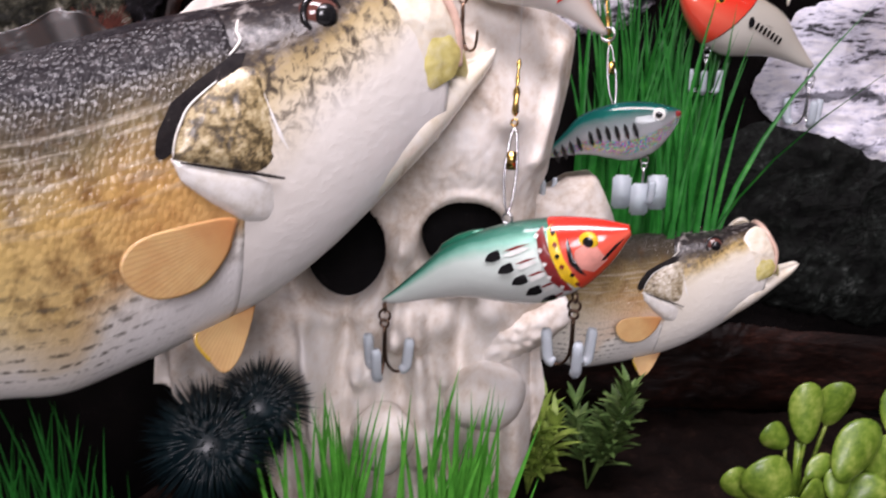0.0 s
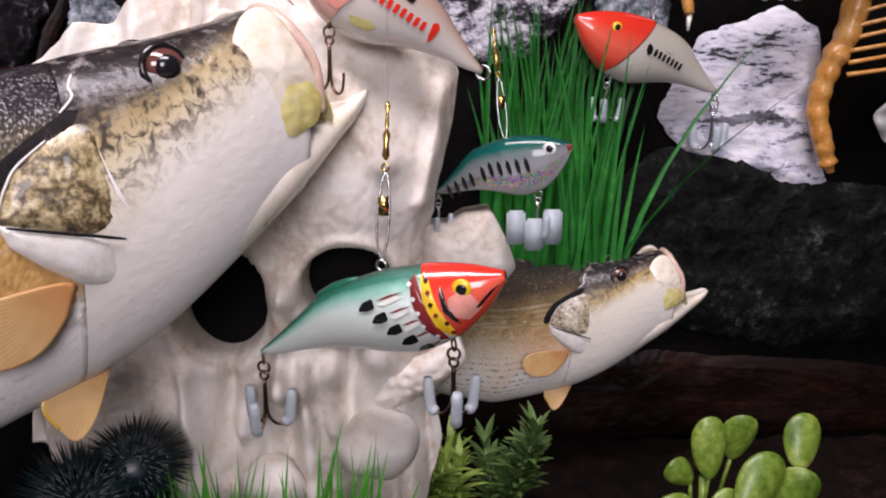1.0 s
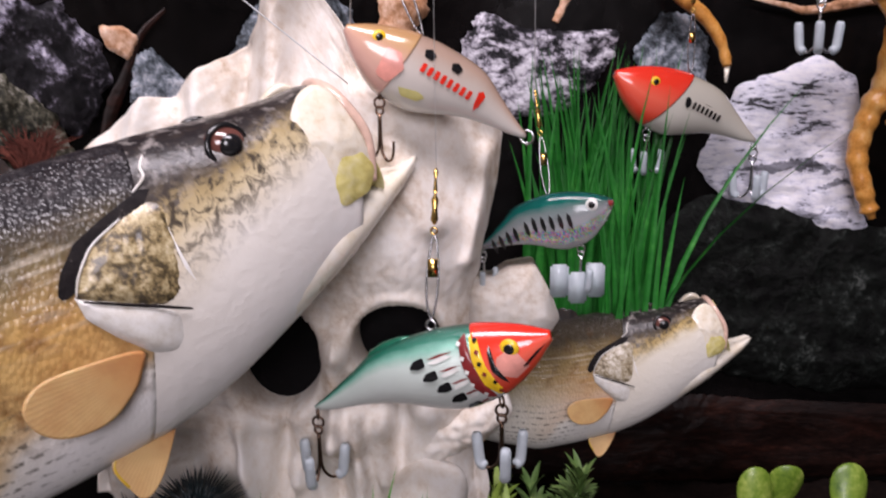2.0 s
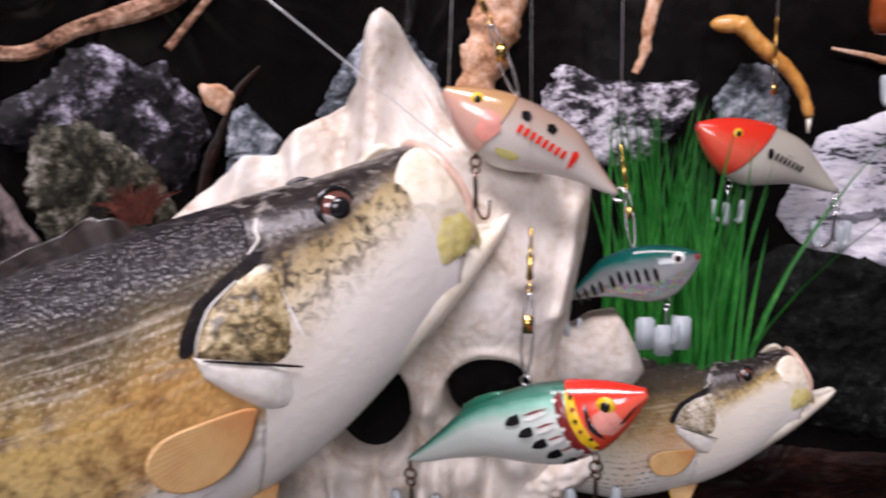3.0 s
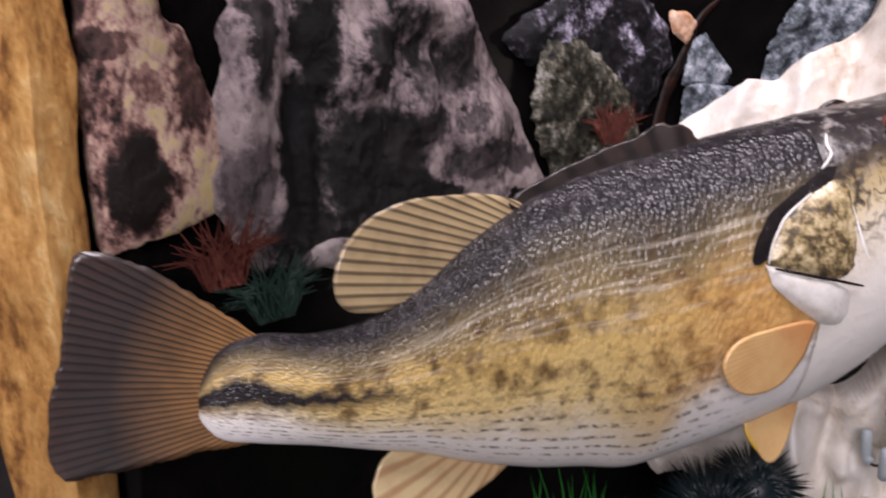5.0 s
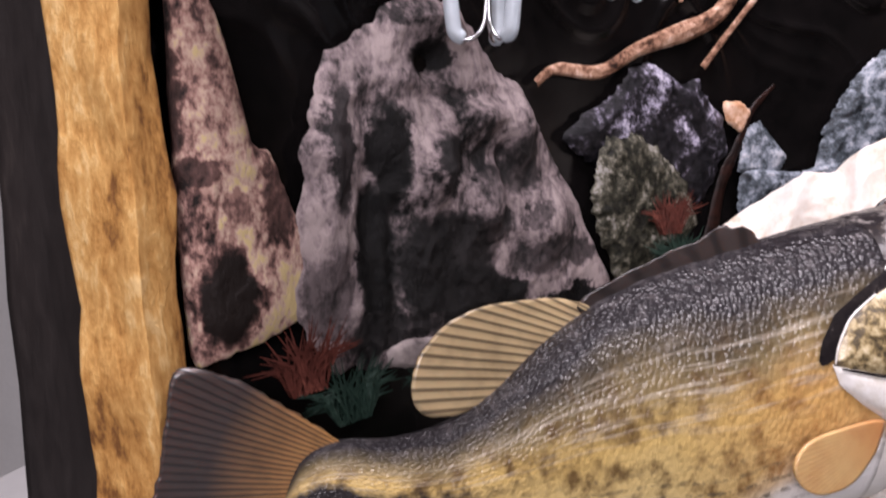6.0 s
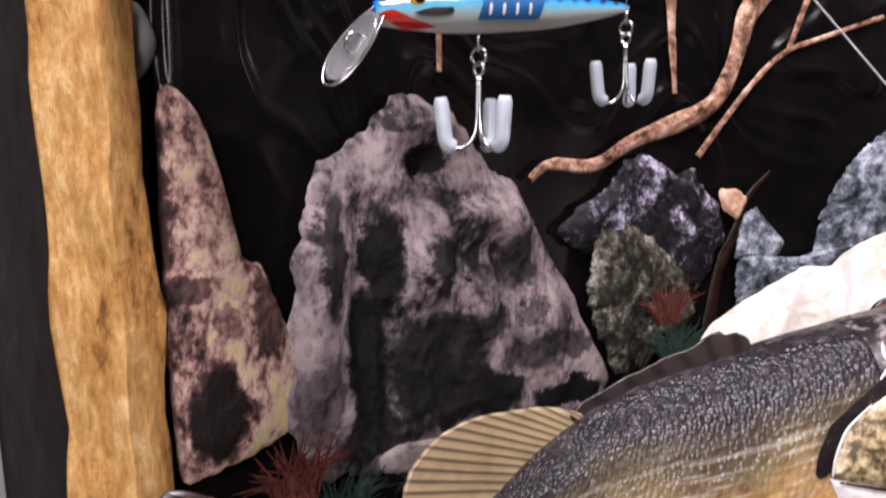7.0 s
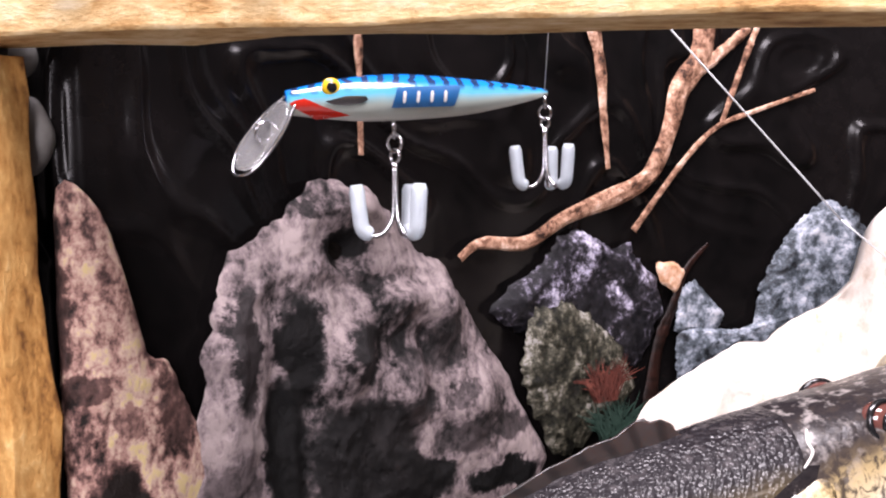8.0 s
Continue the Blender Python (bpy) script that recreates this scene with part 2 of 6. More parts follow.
M["steel"] = plain("hook_steel", (0.62, 0.62, 0.64), 0.22, 1.0)
M["bronze"] = plain("hook_bronze", (0.16, 0.1, 0.07), 0.3, 1.0)
M["brass"] = plain("snap_brass", (0.78, 0.52, 0.16), 0.2, 1.0)
M["cap"] = plain("soft_hook_cap", (0.66, 0.73, 0.78), 0.4, 0, 0.1, 0.45, 1.35, 0.1)
M["line"] = plain("nylon_line", (0.75, 0.77, 0.78), 0.3, 0, 0.3)
M["clear"] = plain("clear_plastic", (0.85, 0.85, 0.85), 0.06, 0, 0, 0.9, 1.45, 0.05)
M["white"] = plain("white_lacquer", (0.78, 0.78, 0.74), 0.25, 0, 0.7)
M["red"] = plain("red_lacquer", (0.72, 0.03, 0.015), 0.2, 0, 0.8)
M["yellow"] = plain("yellow_lacquer", (0.8, 0.52, 0.02), 0.3, 0, 0.5)
M["black"] = plain("black_lacquer", (0.01, 0.01, 0.011), 0.2, 0, 0.6)
M["dark_red"] = plain("dark_red_lacquer", (0.2, 0.02, 0.02), 0.3, 0, 0.4)
M["green"] = plain("green_lacquer", (0.02, 0.17, 0.1), 0.2, 0.3, 0.7)
M["blue_label"] = plain("blue_label", (0.02, 0.12, 0.32), 0.35, 0, 0.3)
M["pink"] = plain("pink_lacquer", (0.75, 0.32, 0.26), 0.25, 0, 0.6)
M["olive"] = plain("yellow_green_lacquer", (0.6, 0.55, 0.2), 0.25, 0, 0.6)
M["amber"] = plain("amber_plastic", (0.35, 0.08, 0.02), 0.15, 0, 0.6, 0.3)
M["orange_toy"] = grainy("orange_rubber", ((0, (0.3, 0.1, 0.02)), (0.5, (0.62, 0.28, 0.06)), (1, (0.8, 0.52, 0.2))), 60, 300, 0.3, 0.4, coat=0.4)
M["lip"] = grainy("fish_lip", ((0, (0.64, 0.52, 0.34)), (0.5, (0.78, 0.72, 0.6)), (1, (0.84, 0.81, 0.75))), 30, 200, 0.3, 0.2, coat=0.6)
M["mouth"] = grainy("fish_mouth", ((0, (0.45, 0.35, 0.1)), (0.5, (0.62, 0.55, 0.2)), (1, (0.78, 0.72, 0.5))), 40, 200, 0.3, 0.2, coat=0.6)


def skin_material(name, stops, spot, scales, blotch=112, band=(0.24, 0.36, 0.6, 0.7), cover=0.5, rise=0.0, ink=(0.10, 0.05, 0.015)):
    """Varnished fish skin; UV x runs tail to snout, UV y back to belly."""
    m, tree, bsdf = nodes_of(name)
    uv = coords(tree, "UV")
    ob = coords(tree, "Object")
    sep = tree.nodes.new("ShaderNodeSeparateXYZ")
    tree.links.new(uv, sep.inputs[0])
    broad = noise_of(tree, ob, 28, 5, 0.6, 0.3)
    tone = maths(tree, "ADD", sep.outputs[1], maths(tree, "MULTIPLY", maths(tree, "SUBTRACT", sep.outputs[0], 0.733), rise))
    v = maths(tree, "ADD", tone, maths(tree, "MULTIPLY", maths(tree, "SUBTRACT", broad, 0.5), 0.22))
    if scales:
        v = maths(tree, "ADD", v, ramp_of(tree, sep.outputs[0], ((0.0, (0.09, 0.09, 0.09)), (0.3, (0, 0, 0)))))
        chest = ramp_of(tree, sep.outputs[0], ((0.56, (0, 0, 0)), (0.71, (0.34, 0.34, 0.34))))
        v = maths(tree, "ADD", v, maths(tree, "MULTIPLY", chest, maths(tree, "MULTIPLY", maths(tree, "SUBTRACT", sep.outputs[1], 0.5), 4.0, True)))
    base = ramp_of(tree, v, stops)
    # dark blotches over the flank, sparse flecks low down
    blot = noise_of(tree, coords(tree, "Object", (1.0, 1.0, 0.8)), blotch, 4 if scales else 6, 0.55 if scales else 0.68, 0.0 if scales else 0.8)
    flank = ramp_of(tree, tone, ((band[0], (0, 0, 0)), (band[1], (1, 1, 1)), (band[2], (1, 1, 1)), (band[3], (0, 0, 0))))
    hit = maths(tree, "MULTIPLY", maths(tree, "MULTIPLY", maths(tree, "SUBTRACT", blot, cover), 4.5 if scales else 7, True), flank, True)
    base = mix(tree, maths(tree, "MULTIPLY", hit, spot), base, ink)
    # warm orange breast behind the gill
    breast = mix(tree, 1.0, ramp_of(tree, sep.outputs[0], ((0.48, (0, 0, 0)), (0.66, (1, 1, 1)))), ramp_of(tree, v, ((0.34, (0, 0, 0)), (0.44, (1, 1, 1)), (0.66, (1, 1, 1)), (0.74, (0, 0, 0)))), "MULTIPLY")
    base = mix(tree, maths(tree, "MULTIPLY", breast, 0.55 * scales), base, (0.5, 0.25, 0.08))
    # silvery streaks above the flank
    streak = noise_of(tree, coords(tree, "UV", (9, 60, 1)), 1.0, 4, 0.6)
    mid = ramp_of(tree, sep.outputs[1], ((0.24, (0, 0, 0)), (0.33, (1, 1, 1)), (0.42, (1, 1, 1)), (0.5, (0, 0, 0))))
    base = mix(tree, maths(tree, "MULTIPLY", maths(tree, "MULTIPLY", maths(tree, "MULTIPLY", maths(tree, "SUBTRACT", streak, 0.5), 6, True), mid), 0.5 * scales), base, (0.62, 0.56, 0.46))
    # black stripe along the tail
    d1 = maths(tree, "ABSOLUTE", maths(tree, "SUBTRACT", maths(tree, "ADD", sep.outputs[1], maths(tree, "MULTIPLY", maths(tree, "SUBTRACT", blot, 0.5), 0.16)), 0.49), 0)
    d2 = maths(tree, "ADD", maths(tree, "MULTIPLY", sep.outputs[0], 0.36), d1)
    base = mix(tree, maths(tree, "MULTIPLY", maths(tree, "MULTIPLY", maths(tree, "SUBTRACT", 0.125, d2), 16, True), scales), base, (0.018, 0.015, 0.016))
    # flecked rows of scales towards the belly
    row = tree.nodes.new("ShaderNodeTexWave")
    row.bands_direction = "Y"
    row.inputs["Scale"].default_value = 9.0
    row.inputs["Distortion"].default_value = 2.2
    tree.links.new(uv, row.inputs[0])
    low = ramp_of(tree, sep.outputs[1], ((0.5, (0, 0, 0)), (0.62, (1, 1, 1)), (0.78, (1, 1, 1)), (0.84, (0, 0, 0))))
    low = mix(tree, 1.0, low, ramp_of(tree, sep.outputs[0], ((0.6, (1, 1, 1)), (0.71, (0, 0, 0)))), "MULTIPLY")
    fleck = noise_of(tree, ob, 320, 2, 0.5)
    rows_ = maths(tree, "MULTIPLY", maths(tree, "MULTIPLY", maths(tree, "SUBTRACT", row.outputs["Fac"], 0.55), 2.5, True), maths(tree, "MULTIPLY", maths(tree, "SUBTRACT", fleck, 0.45), 6, True), True)
    base = mix(tree, maths(tree, "MULTIPLY", maths(tree, "MULTIPLY", rows_, low), scales * 0.8), base, (0.07, 0.06, 0.045))
    # pale flecks on the back and head, scale glints painted into the colour
    cell = tree.nodes.new("ShaderNodeTexVoronoi")
    cell.inputs["Scale"].default_value = 1.0
    tree.links.new(coords(tree, "UV", (170, 62, 1)), cell.inputs["Vector"])
    back = ramp_of(tree, tone, ((0.1, (1, 1, 1)), (0.42, (0, 0, 0))))
    pale = maths(tree, "MULTIPLY", maths(tree, "MULTIPLY", maths(tree, "SUBTRACT", noise_of(tree, ob, 210, 3), 0.52), 6, True), back, True)
    base = mix(tree, maths(tree, "MULTIPLY", pale, 0.25 if scales else 0.75), base, (0.2, 0.18, 0.18) if scales else (0.34, 0.31, 0.29))
    tree.links.new(base, bsdf.inputs["Base Color"])
    bsdf.inputs["Roughness"].default_value = 0.45
    bsdf.inputs["Specular IOR Level"].default_value = 0.15
    bsdf.inputs["Coat Weight"].default_value = 0.4
    bsdf.inputs["Coat Roughness"].default_value = 0.07
    calm = ramp_of(tree, sep.outputs[1], ((0.12, (1, 1, 1)), (0.36, (0.6, 0.6, 0.6)), (0.6, (0.4, 0.4, 0.4)), (0.74, (0.1, 0.1, 0.1))))
    height = maths(tree, "ADD", maths(tree, "MULTIPLY", maths(tree, "MULTIPLY", cell.outputs["Distance"], calm), -scales), maths(tree, "MULTIPLY", noise_of(tree, ob, 190, 5), 0.3 if scales else 1.3))
    b = bumped(tree, bsdf, height, 0.7 if scales else 0.3, 0.0013)
    tree.links.new(b.outputs[0], bsdf.inputs["Coat Normal"])
    return m


M["skin"] = skin_material("fish_flank", ((0.0, (0.012, 0.010, 0.012)), (0.2, (0.018, 0.016, 0.018)), (0.29, (0.07, 0.055, 0.032)), (0.37, (0.24, 0.18, 0.085)), (0.46, (0.55, 0.38, 0.13)), (0.6, (0.65, 0.49, 0.21)), (0.68, (0.68, 0.59, 0.42)), (0.75, (0.78, 0.74, 0.68)), (0.9, (0.82, 0.8, 0.78))), 0.88, 1.0, 150, cover=0.47, ink=(0.10, 0.055, 0.02))
M["face"] = skin_material("fish_face", ((0.0, (0.014, 0.012, 0.014)), (0.25, (0.018, 0.014, 0.014)), (0.31, (0.10, 0.075, 0.045)), (0.36, (0.34, 0.26, 0.13)), (0.42, (0.52, 0.43, 0.27)), (0.50, (0.66, 0.6, 0.5)), (0.57, (0.76, 0.72, 0.66)), (0.9, (0.8, 0.78, 0.76))), 0.93, 0.0, 230, (0.05, 0.12, 0.42, 0.56), 0.47, 0.7, (0.03, 0.023, 0.02))
M["face_pale"] = skin_material("small_fish_face", ((0.0, (0.014, 0.012, 0.014)), (0.25, (0.018, 0.014, 0.014)), (0.32, (0.12, 0.085, 0.04)), (0.36, (0.38, 0.27, 0.1)), (0.40, (0.52, 0.4, 0.2)), (0.45, (0.66, 0.59, 0.45)), (0.5, (0.74, 0.69, 0.59)), (0.9, (0.76, 0.74, 0.7))), 0.93, 0.0, 260, (0.05, 0.12, 0.34, 0.46), 0.465, 0.7, (0.03, 0.023, 0.02))
M["skin_pale"] = skin_material("small_fish_flank", ((0.0, (0.02, 0.016, 0.014)), (0.2, (0.06, 0.045, 0.025)), (0.33, (0.26, 0.18, 0.07)), (0.43, (0.42, 0.32, 0.16)), (0.5, (0.64, 0.57, 0.43)), (0.58, (0.72, 0.68, 0.59)), (0.85, (0.76, 0.74, 0.7))), 0.7, 1.0, 100, (0.1, 0.2, 0.4, 0.5))
M["cheek"] = grainy("fish_gill_cover", ((0, (0.03, 0.023, 0.016)), (0.3, (0.12, 0.088, 0.042)), (0.5, (0.33, 0.25, 0.12)), (0.75, (0.53, 0.44, 0.26)), (1, (0.64, 0.56, 0.42))), 130, 420, 0.35, 0.6, 0.0012, coat=0.4, low=0.38, high=0.63)
M["cheek_pale"] = grainy("small_fish_gill_cover", ((0, (0.1, 0.075, 0.045)), (0.3, (0.28, 0.22, 0.13)), (0.6, (0.5, 0.43, 0.31)), (1, (0.68, 0.63, 0.54))), 150, 420, 0.35, 0.5, 0.001, coat=0.4, low=0.38, high=0.6)
M["gill_white"] = grainy("fish_gill_edge", ((0, (0.5, 0.45, 0.36)), (0.5, (0.76, 0.74, 0.7)), (1, (0.84, 0.83, 0.82))), 40, 200, 0.35, 0.3, coat=0.6)


def fin_material(name, root, rim, ray, count, dark=0.5, reach=0.15):
    """Fin skin with rays that fan from the root: UV x across the fan, UV y outwards."""
    m, tree, bsdf = nodes_of(name)
    uv = coords(tree, "UV")
    sep = tree.nodes.new("ShaderNodeSeparateXYZ")
    tree.links.new(uv, sep.inputs[0])
    wave = tree.nodes.new("ShaderNodeTexWave")
    wave.inputs["Scale"].default_value = count / 6.28
    wave.inputs["Distortion"].default_value = 0.6
    wave.inputs["Detail Scale"].default_value = 2.0
    tree.links.new(uv, wave.inputs[0])
    base = mix(tree, ramp_of(tree, sep.outputs[1], ((reach, (0, 0, 0)), (reach + 0.6, (1, 1, 1)))), root, rim)
    grime = noise_of(tree, coords(tree), 90, 4)
    base = mix(tree, maths(tree, "MULTIPLY", maths(tree, "SUBTRACT", grime, 0.45, True), 1.2, True), base, ray)
    base = mix(tree, maths(tree, "MULTIPLY", maths(tree, "MULTIPLY", maths(tree, "SUBTRACT", wave.outputs["Fac"], 0.5), 2.2, True), dark), base, ray)
    tree.links.new(base, bsdf.inputs["Base Color"])
    bsdf.inputs["Roughness"].default_value = 0.35
    bsdf.inputs["Coat Weight"].default_value = 0.4
    bsdf.inputs["Subsurface Weight"].default_value = 0.1
    bumped(tree, bsdf, wave.outputs["Fac"], 0.3 * dark, 0.0006)
    return m


M["fin_orange"] = fin_material("orange_fin", (0.56, 0.19, 0.055), (0.76, 0.48, 0.21), (0.45, 0.14, 0.05), 46, 0.2, 0.05)
M["fin_buff"] = fin_material("buff_fin", (0.2, 0.13, 0.07), (0.46, 0.33, 0.18), (0.02, 0.014, 0.011), 11, 0.75)
M["fin_dark"] = fin_material("dark_spiny_fin", (0.05, 0.035, 0.03), (0.03, 0.022, 0.02), (0.008, 0.007, 0.007), 14, 0.7)
M["fin_tail"] = fin_material("brown_tail_fin", (0.46, 0.22, 0.07), (0.04, 0.03, 0.028), (0.010, 0.009, 0.009), 60, 0.75, 0.34)
M["fin_anal"] = fin_material("pale_anal_fin", (0.6, 0.36, 0.18), (0.7, 0.52, 0.28), (0.4, 0.2, 0.09), 14, 0.7)
M["fin_clear"] = fin_material("translucent_fin", (0.3, 0.26, 0.22), (0.22, 0.22, 0.22), (0.45, 0.43, 0.4), 20, 0.5)


# ---- mesh helpers ----
def part(name, bm, material, parent=None, label="", smooth=True):
    """One mesh object from a bmesh, under a thing or a part."""
    mesh = bpy.data.meshes.new(name)
    bmesh.ops.recalc_face_normals(bm, faces=bm.faces)
    for f in bm.faces:
        f.smooth = smooth
    bm.to_mesh(mesh)
    bm.free()
    mats = material if isinstance(material, (list, tuple)) else [material]
    for m in mats:
        mesh.materials.append(M[m])
    ob = new(name, mesh)
    if parent is not None:
        ob.parent = parent
    return tagged(ob, label)


def thing(name, label, category, m=None, group="", kind=""):
    ob = new(name)
    if m is not None:
        ob.matrix_world = m
    ob.empty_display_size = 0.01
    return tagged(ob, label, category, group, kind)


def box(bm, lo, hi, cuts=0, rough=0.0, seed=0):
    """A box; with cuts and rough, a hewn one."""
    made = bmesh.ops.create_cube(bm, size=1.0)["verts"]
    for v in made:
        v.co = Vector([lo[i] + (v.co[i] + 0.5) * (hi[i] - lo[i]) for i in range(3)])
    if cuts:
        bmesh.ops.subdivide_edges(bm, edges=bm.edges[:], cuts=cuts, use_grid_fill=True)
        for v in bm.verts:
            v.co += noise.noise_vector(v.co * 38 + Vector((seed, 0, 0))) * rough + noise.noise_vector(v.co * 120 + Vector((0, seed, 0))) * rough * 0.4
    return bm


def loft(bm, rings, uvs=None, cap=True):
    """Skin over rings of equally many points."""
    layer = bm.loops.layers.uv.verify() if uvs else None
    grid = [[bm.verts.new(p) for p in ring] for ring in rings]
    n = len(rings[0])
    for i in range(len(grid) - 1):
        for j in range(n):
            k = (j + 1) % n
            f = bm.faces.new((grid[i][j], grid[i][k], grid[i + 1][k], grid[i + 1][j]))
            if uvs:
                for loop, (a, b) in zip(f.loops, ((i, j), (i, k), (i + 1, k), (i + 1, j))):
                    loop[layer].uv = uvs[a][b]
    if cap:
        for ring in (grid[0], grid[-1]):
            try:
                bm.faces.new(ring)
            except ValueError:
                pass
    return grid


def tube(bm, points, radii, n=7, cap=True):
    points = [Vector(p) for p in points]
    if isinstance(radii, (int, float)):
        radii = [radii] * len(points)
    rings, side = [], None
    for i, p in enumerate(points):
        d = (points[min(i + 1, len(points) - 1)] - points[max(i - 1, 0)]).normalized()
        if side is None:
            side = d.orthogonal().normalized()
        side = (side - d * side.dot(d)).normalized()
        up = d.cross(side)
        rings.append([p + (side * math.cos(a) + up * math.sin(a)) * radii[i] for a in [2 * math.pi * k / n for k in range(n)]])
    loft(bm, rings, None, cap)
    return bm


def curve_points(keys, count):
    """A smooth line through a few keys."""
    keys = [Vector(k) for k in keys]
    out = []
    for i in range(count):
        f = i / (count - 1) * (len(keys) - 1)
        a = min(int(f), len(keys) - 2)
        t = f - a
        p0, p1, p2, p3 = keys[max(a - 1, 0)], keys[a], keys[a + 1], keys[min(a + 2, len(keys) - 1)]
        out.append(0.5 * (2 * p1 + (p2 - p0) * t + (2 * p0 - 5 * p1 + 4 * p2 - p3) * t * t + (3 * p1 - p0 - 3 * p2 + p3) * t ** 3))
    return out


def smooth_keys(x, xs, ys):
    """Smooth interpolation between keys (xs rising)."""
    i = int(np.clip(np.searchsorted(xs, x) - 1, 0, len(xs) - 2))
    h = xs[i + 1] - xs[i]
    t = min(max((x - xs[i]) / h, 0.0), 1.0)

    def slope(k):
        if k <= 0 or k >= len(xs) - 1:
            j = min(max(k, 1), len(xs) - 1)
            return (ys[j] - ys[j - 1]) / (xs[j] - xs[j - 1])
        return (ys[k + 1] - ys[k - 1]) / (xs[k + 1] - xs[k - 1])
    a, b = slope(i) * h, slope(i + 1) * h
    return (2 * t ** 3 - 3 * t * t + 1) * ys[i] + (t ** 3 - 2 * t * t + t) * a + (3 * t * t - 2 * t ** 3) * ys[i + 1] + (t ** 3 - t * t) * b


def outline_radius(outline, c, angle):
    """How far the closed outline lies from c at an angle."""
    dx, dy = math.cos(angle), math.sin(angle)
    best = 0.0
    for (ax, ay), (bx, by) in zip(outline, outline[1:] + outline[:1]):
        ex, ey = bx - ax, by - ay
        den = dx * ey - dy * ex
        if abs(den) < 1e-12:
            continue
        r = ((ax - c[0]) * ey - (ay - c[1]) * ex) / den
        k = ((ax - c[0]) * dy - (ay - c[1]) * dx) / den
        if r > 0 and -1e-6 <= k <= 1 + 1e-6:
            best = max(best, r)
    return best


def plate(bm, outline, place, rings=10, seg=56, relief=None, ragged=0.0, seed=0.0, centre=None, root=None, soften=1, ray_k=1.0, chart=None):
    """A sheet inside an outline (a, b), laid into space by place(a, b, height)."""
    c = centre or (sum(p[0] for p in outline) / len(outline), sum(p[1] for p in outline) / len(outline))
    rad = [outline_radius(outline, c, 2 * math.pi * k / seg) for k in range(seg)]
    for _ in range(soften):
        rad = [(rad[k - 1] + 2 * rad[k] + rad[(k + 1) % seg]) / 4 for k in range(seg)]
    size = max(rad)
    layer = bm.loops.layers.uv.verify()

    def uv(a, b):
        if chart:
            return chart(a, b)
        if root is None:
            return (a, b)
        return (math.atan2(b - root[1], (a - root[0]) * (-1 if root[0] > c[0] else 1)) * ray_k, math.hypot(a - root[0], b - root[1]) / (size * 1.6))
    rows_, where = [], []
    for i in range(1, rings + 1):
        f = (i / rings) ** 0.85
        ring, flat = [], []
        for k in range(seg):
            ang = 2 * math.pi * k / seg
            r = rad[k] * f
            if ragged:
                r *= 1 + ragged * f * (noise.noise((3 * math.cos(ang) * 2 + seed, 3 * math.sin(ang) * 2, seed)) + 0.7 * noise.noise((math.cos(ang) * 17, math.sin(ang) * 17 + seed, seed)))
            a, b = c[0] + r * math.cos(ang), c[1] + r * math.sin(ang)
            ring.append(bm.verts.new(place(a, b, relief(a, b, f) if relief else 0.0)))
            flat.append(uv(a, b))
        rows_.append(ring)
        where.append(flat)
    mid = bm.verts.new(place(c[0], c[1], relief(c[0], c[1], 0.0) if relief else 0.0))
    for k in range(seg):
        j = (k + 1) % seg
        f = bm.faces.new((mid, rows_[0][k], rows_[0][j]))
        for loop, w in zip(f.loops, (uv(*c), where[0][k], where[0][j])):
            loop[layer].uv = w
        for i in range(rings - 1):
            f = bm.faces.new((rows_[i][k], rows_[i + 1][k], rows_[i + 1][j], rows_[i][j]))
            for loop, w in zip(f.loops, (where[i][k], where[i + 1][k], where[i + 1][j], where[i][j])):
                loop[layer].uv = w
    return rows_[-1]


def thick(ob, t, offset=-1.0):
    s = ob.modifiers.new("thickness", "SOLIDIFY")
    s.thickness, s.offset = t, offset
    return ob


def ball(bm, at, r, stretch=(1, 1, 1), n=16, turn=None):
    m = Matrix.Translation(at) @ (turn or Matrix()) @ Matrix.Diagonal((r * stretch[0], r * stretch[1], r * stretch[2], 1))
    bmesh.ops.create_uvsphere(bm, u_segments=n, v_segments=max(8, n // 2 + 2), radius=1.0, matrix=m)
    return bm


def ring_of(bm, at, r, wire, normal=(0, 1, 0), n=16):
    m = Vector(normal).normalized().to_track_quat("Z", "Y").to_matrix()
    pts = [Vector(at) + m @ Vector((r * math.cos(2 * math.pi * k / n), r * math.sin(2 * math.pi * k / n), 0)) for k in range(n + 1)]
    return tube(bm, pts, wire, 6, False)


# ---- room, table and box ----
def room():
    for name, lo, hi, mat in (("wall_front", (-2.0, 1.5, -0.75), (2.0, 1.6, 1.75), "wall"), ("wall_rear", (-2.0, -1.6, -0.75), (2.0, -1.5, 1.75), "dim_wall"), ("wall_left", (-2.1, -1.5, -0.75), (-2.0, 1.5, 1.75), "dim_wall"), ("wall_right", (2.0, -1.5, -0.75), (2.1, 1.5, 1.75), "dim_wall"), ("ceiling", (-2.0, -1.5, 1.75), (2.0, 1.5, 1.85), "dim_wall"), ("floor", (-2.0, -1.5, -0.85), (2.0, 1.5, -0.75), "table")):
        tagged(part(name, box(bmesh.new(), lo, hi), mat, smooth=False), "plain room surface around the table", "room", kind="structure")
    table = thing("table", "white laminate table under the display box", "table", pose(0, 0.4, -0.75))
    part("tabletop", box(bmesh.new(), (-0.8, -0.3, 0.66), (0.9, 0.4, 0.69)), "table", table, smooth=False)
    for x in (-0.75, 0.79):
        for y in (-0.26, 0.3):
            part("leg", box(bmesh.new(), (x, y, 0.0), (x + 0.06, y + 0.06, 0.66)), "table", table, smooth=False)


room()

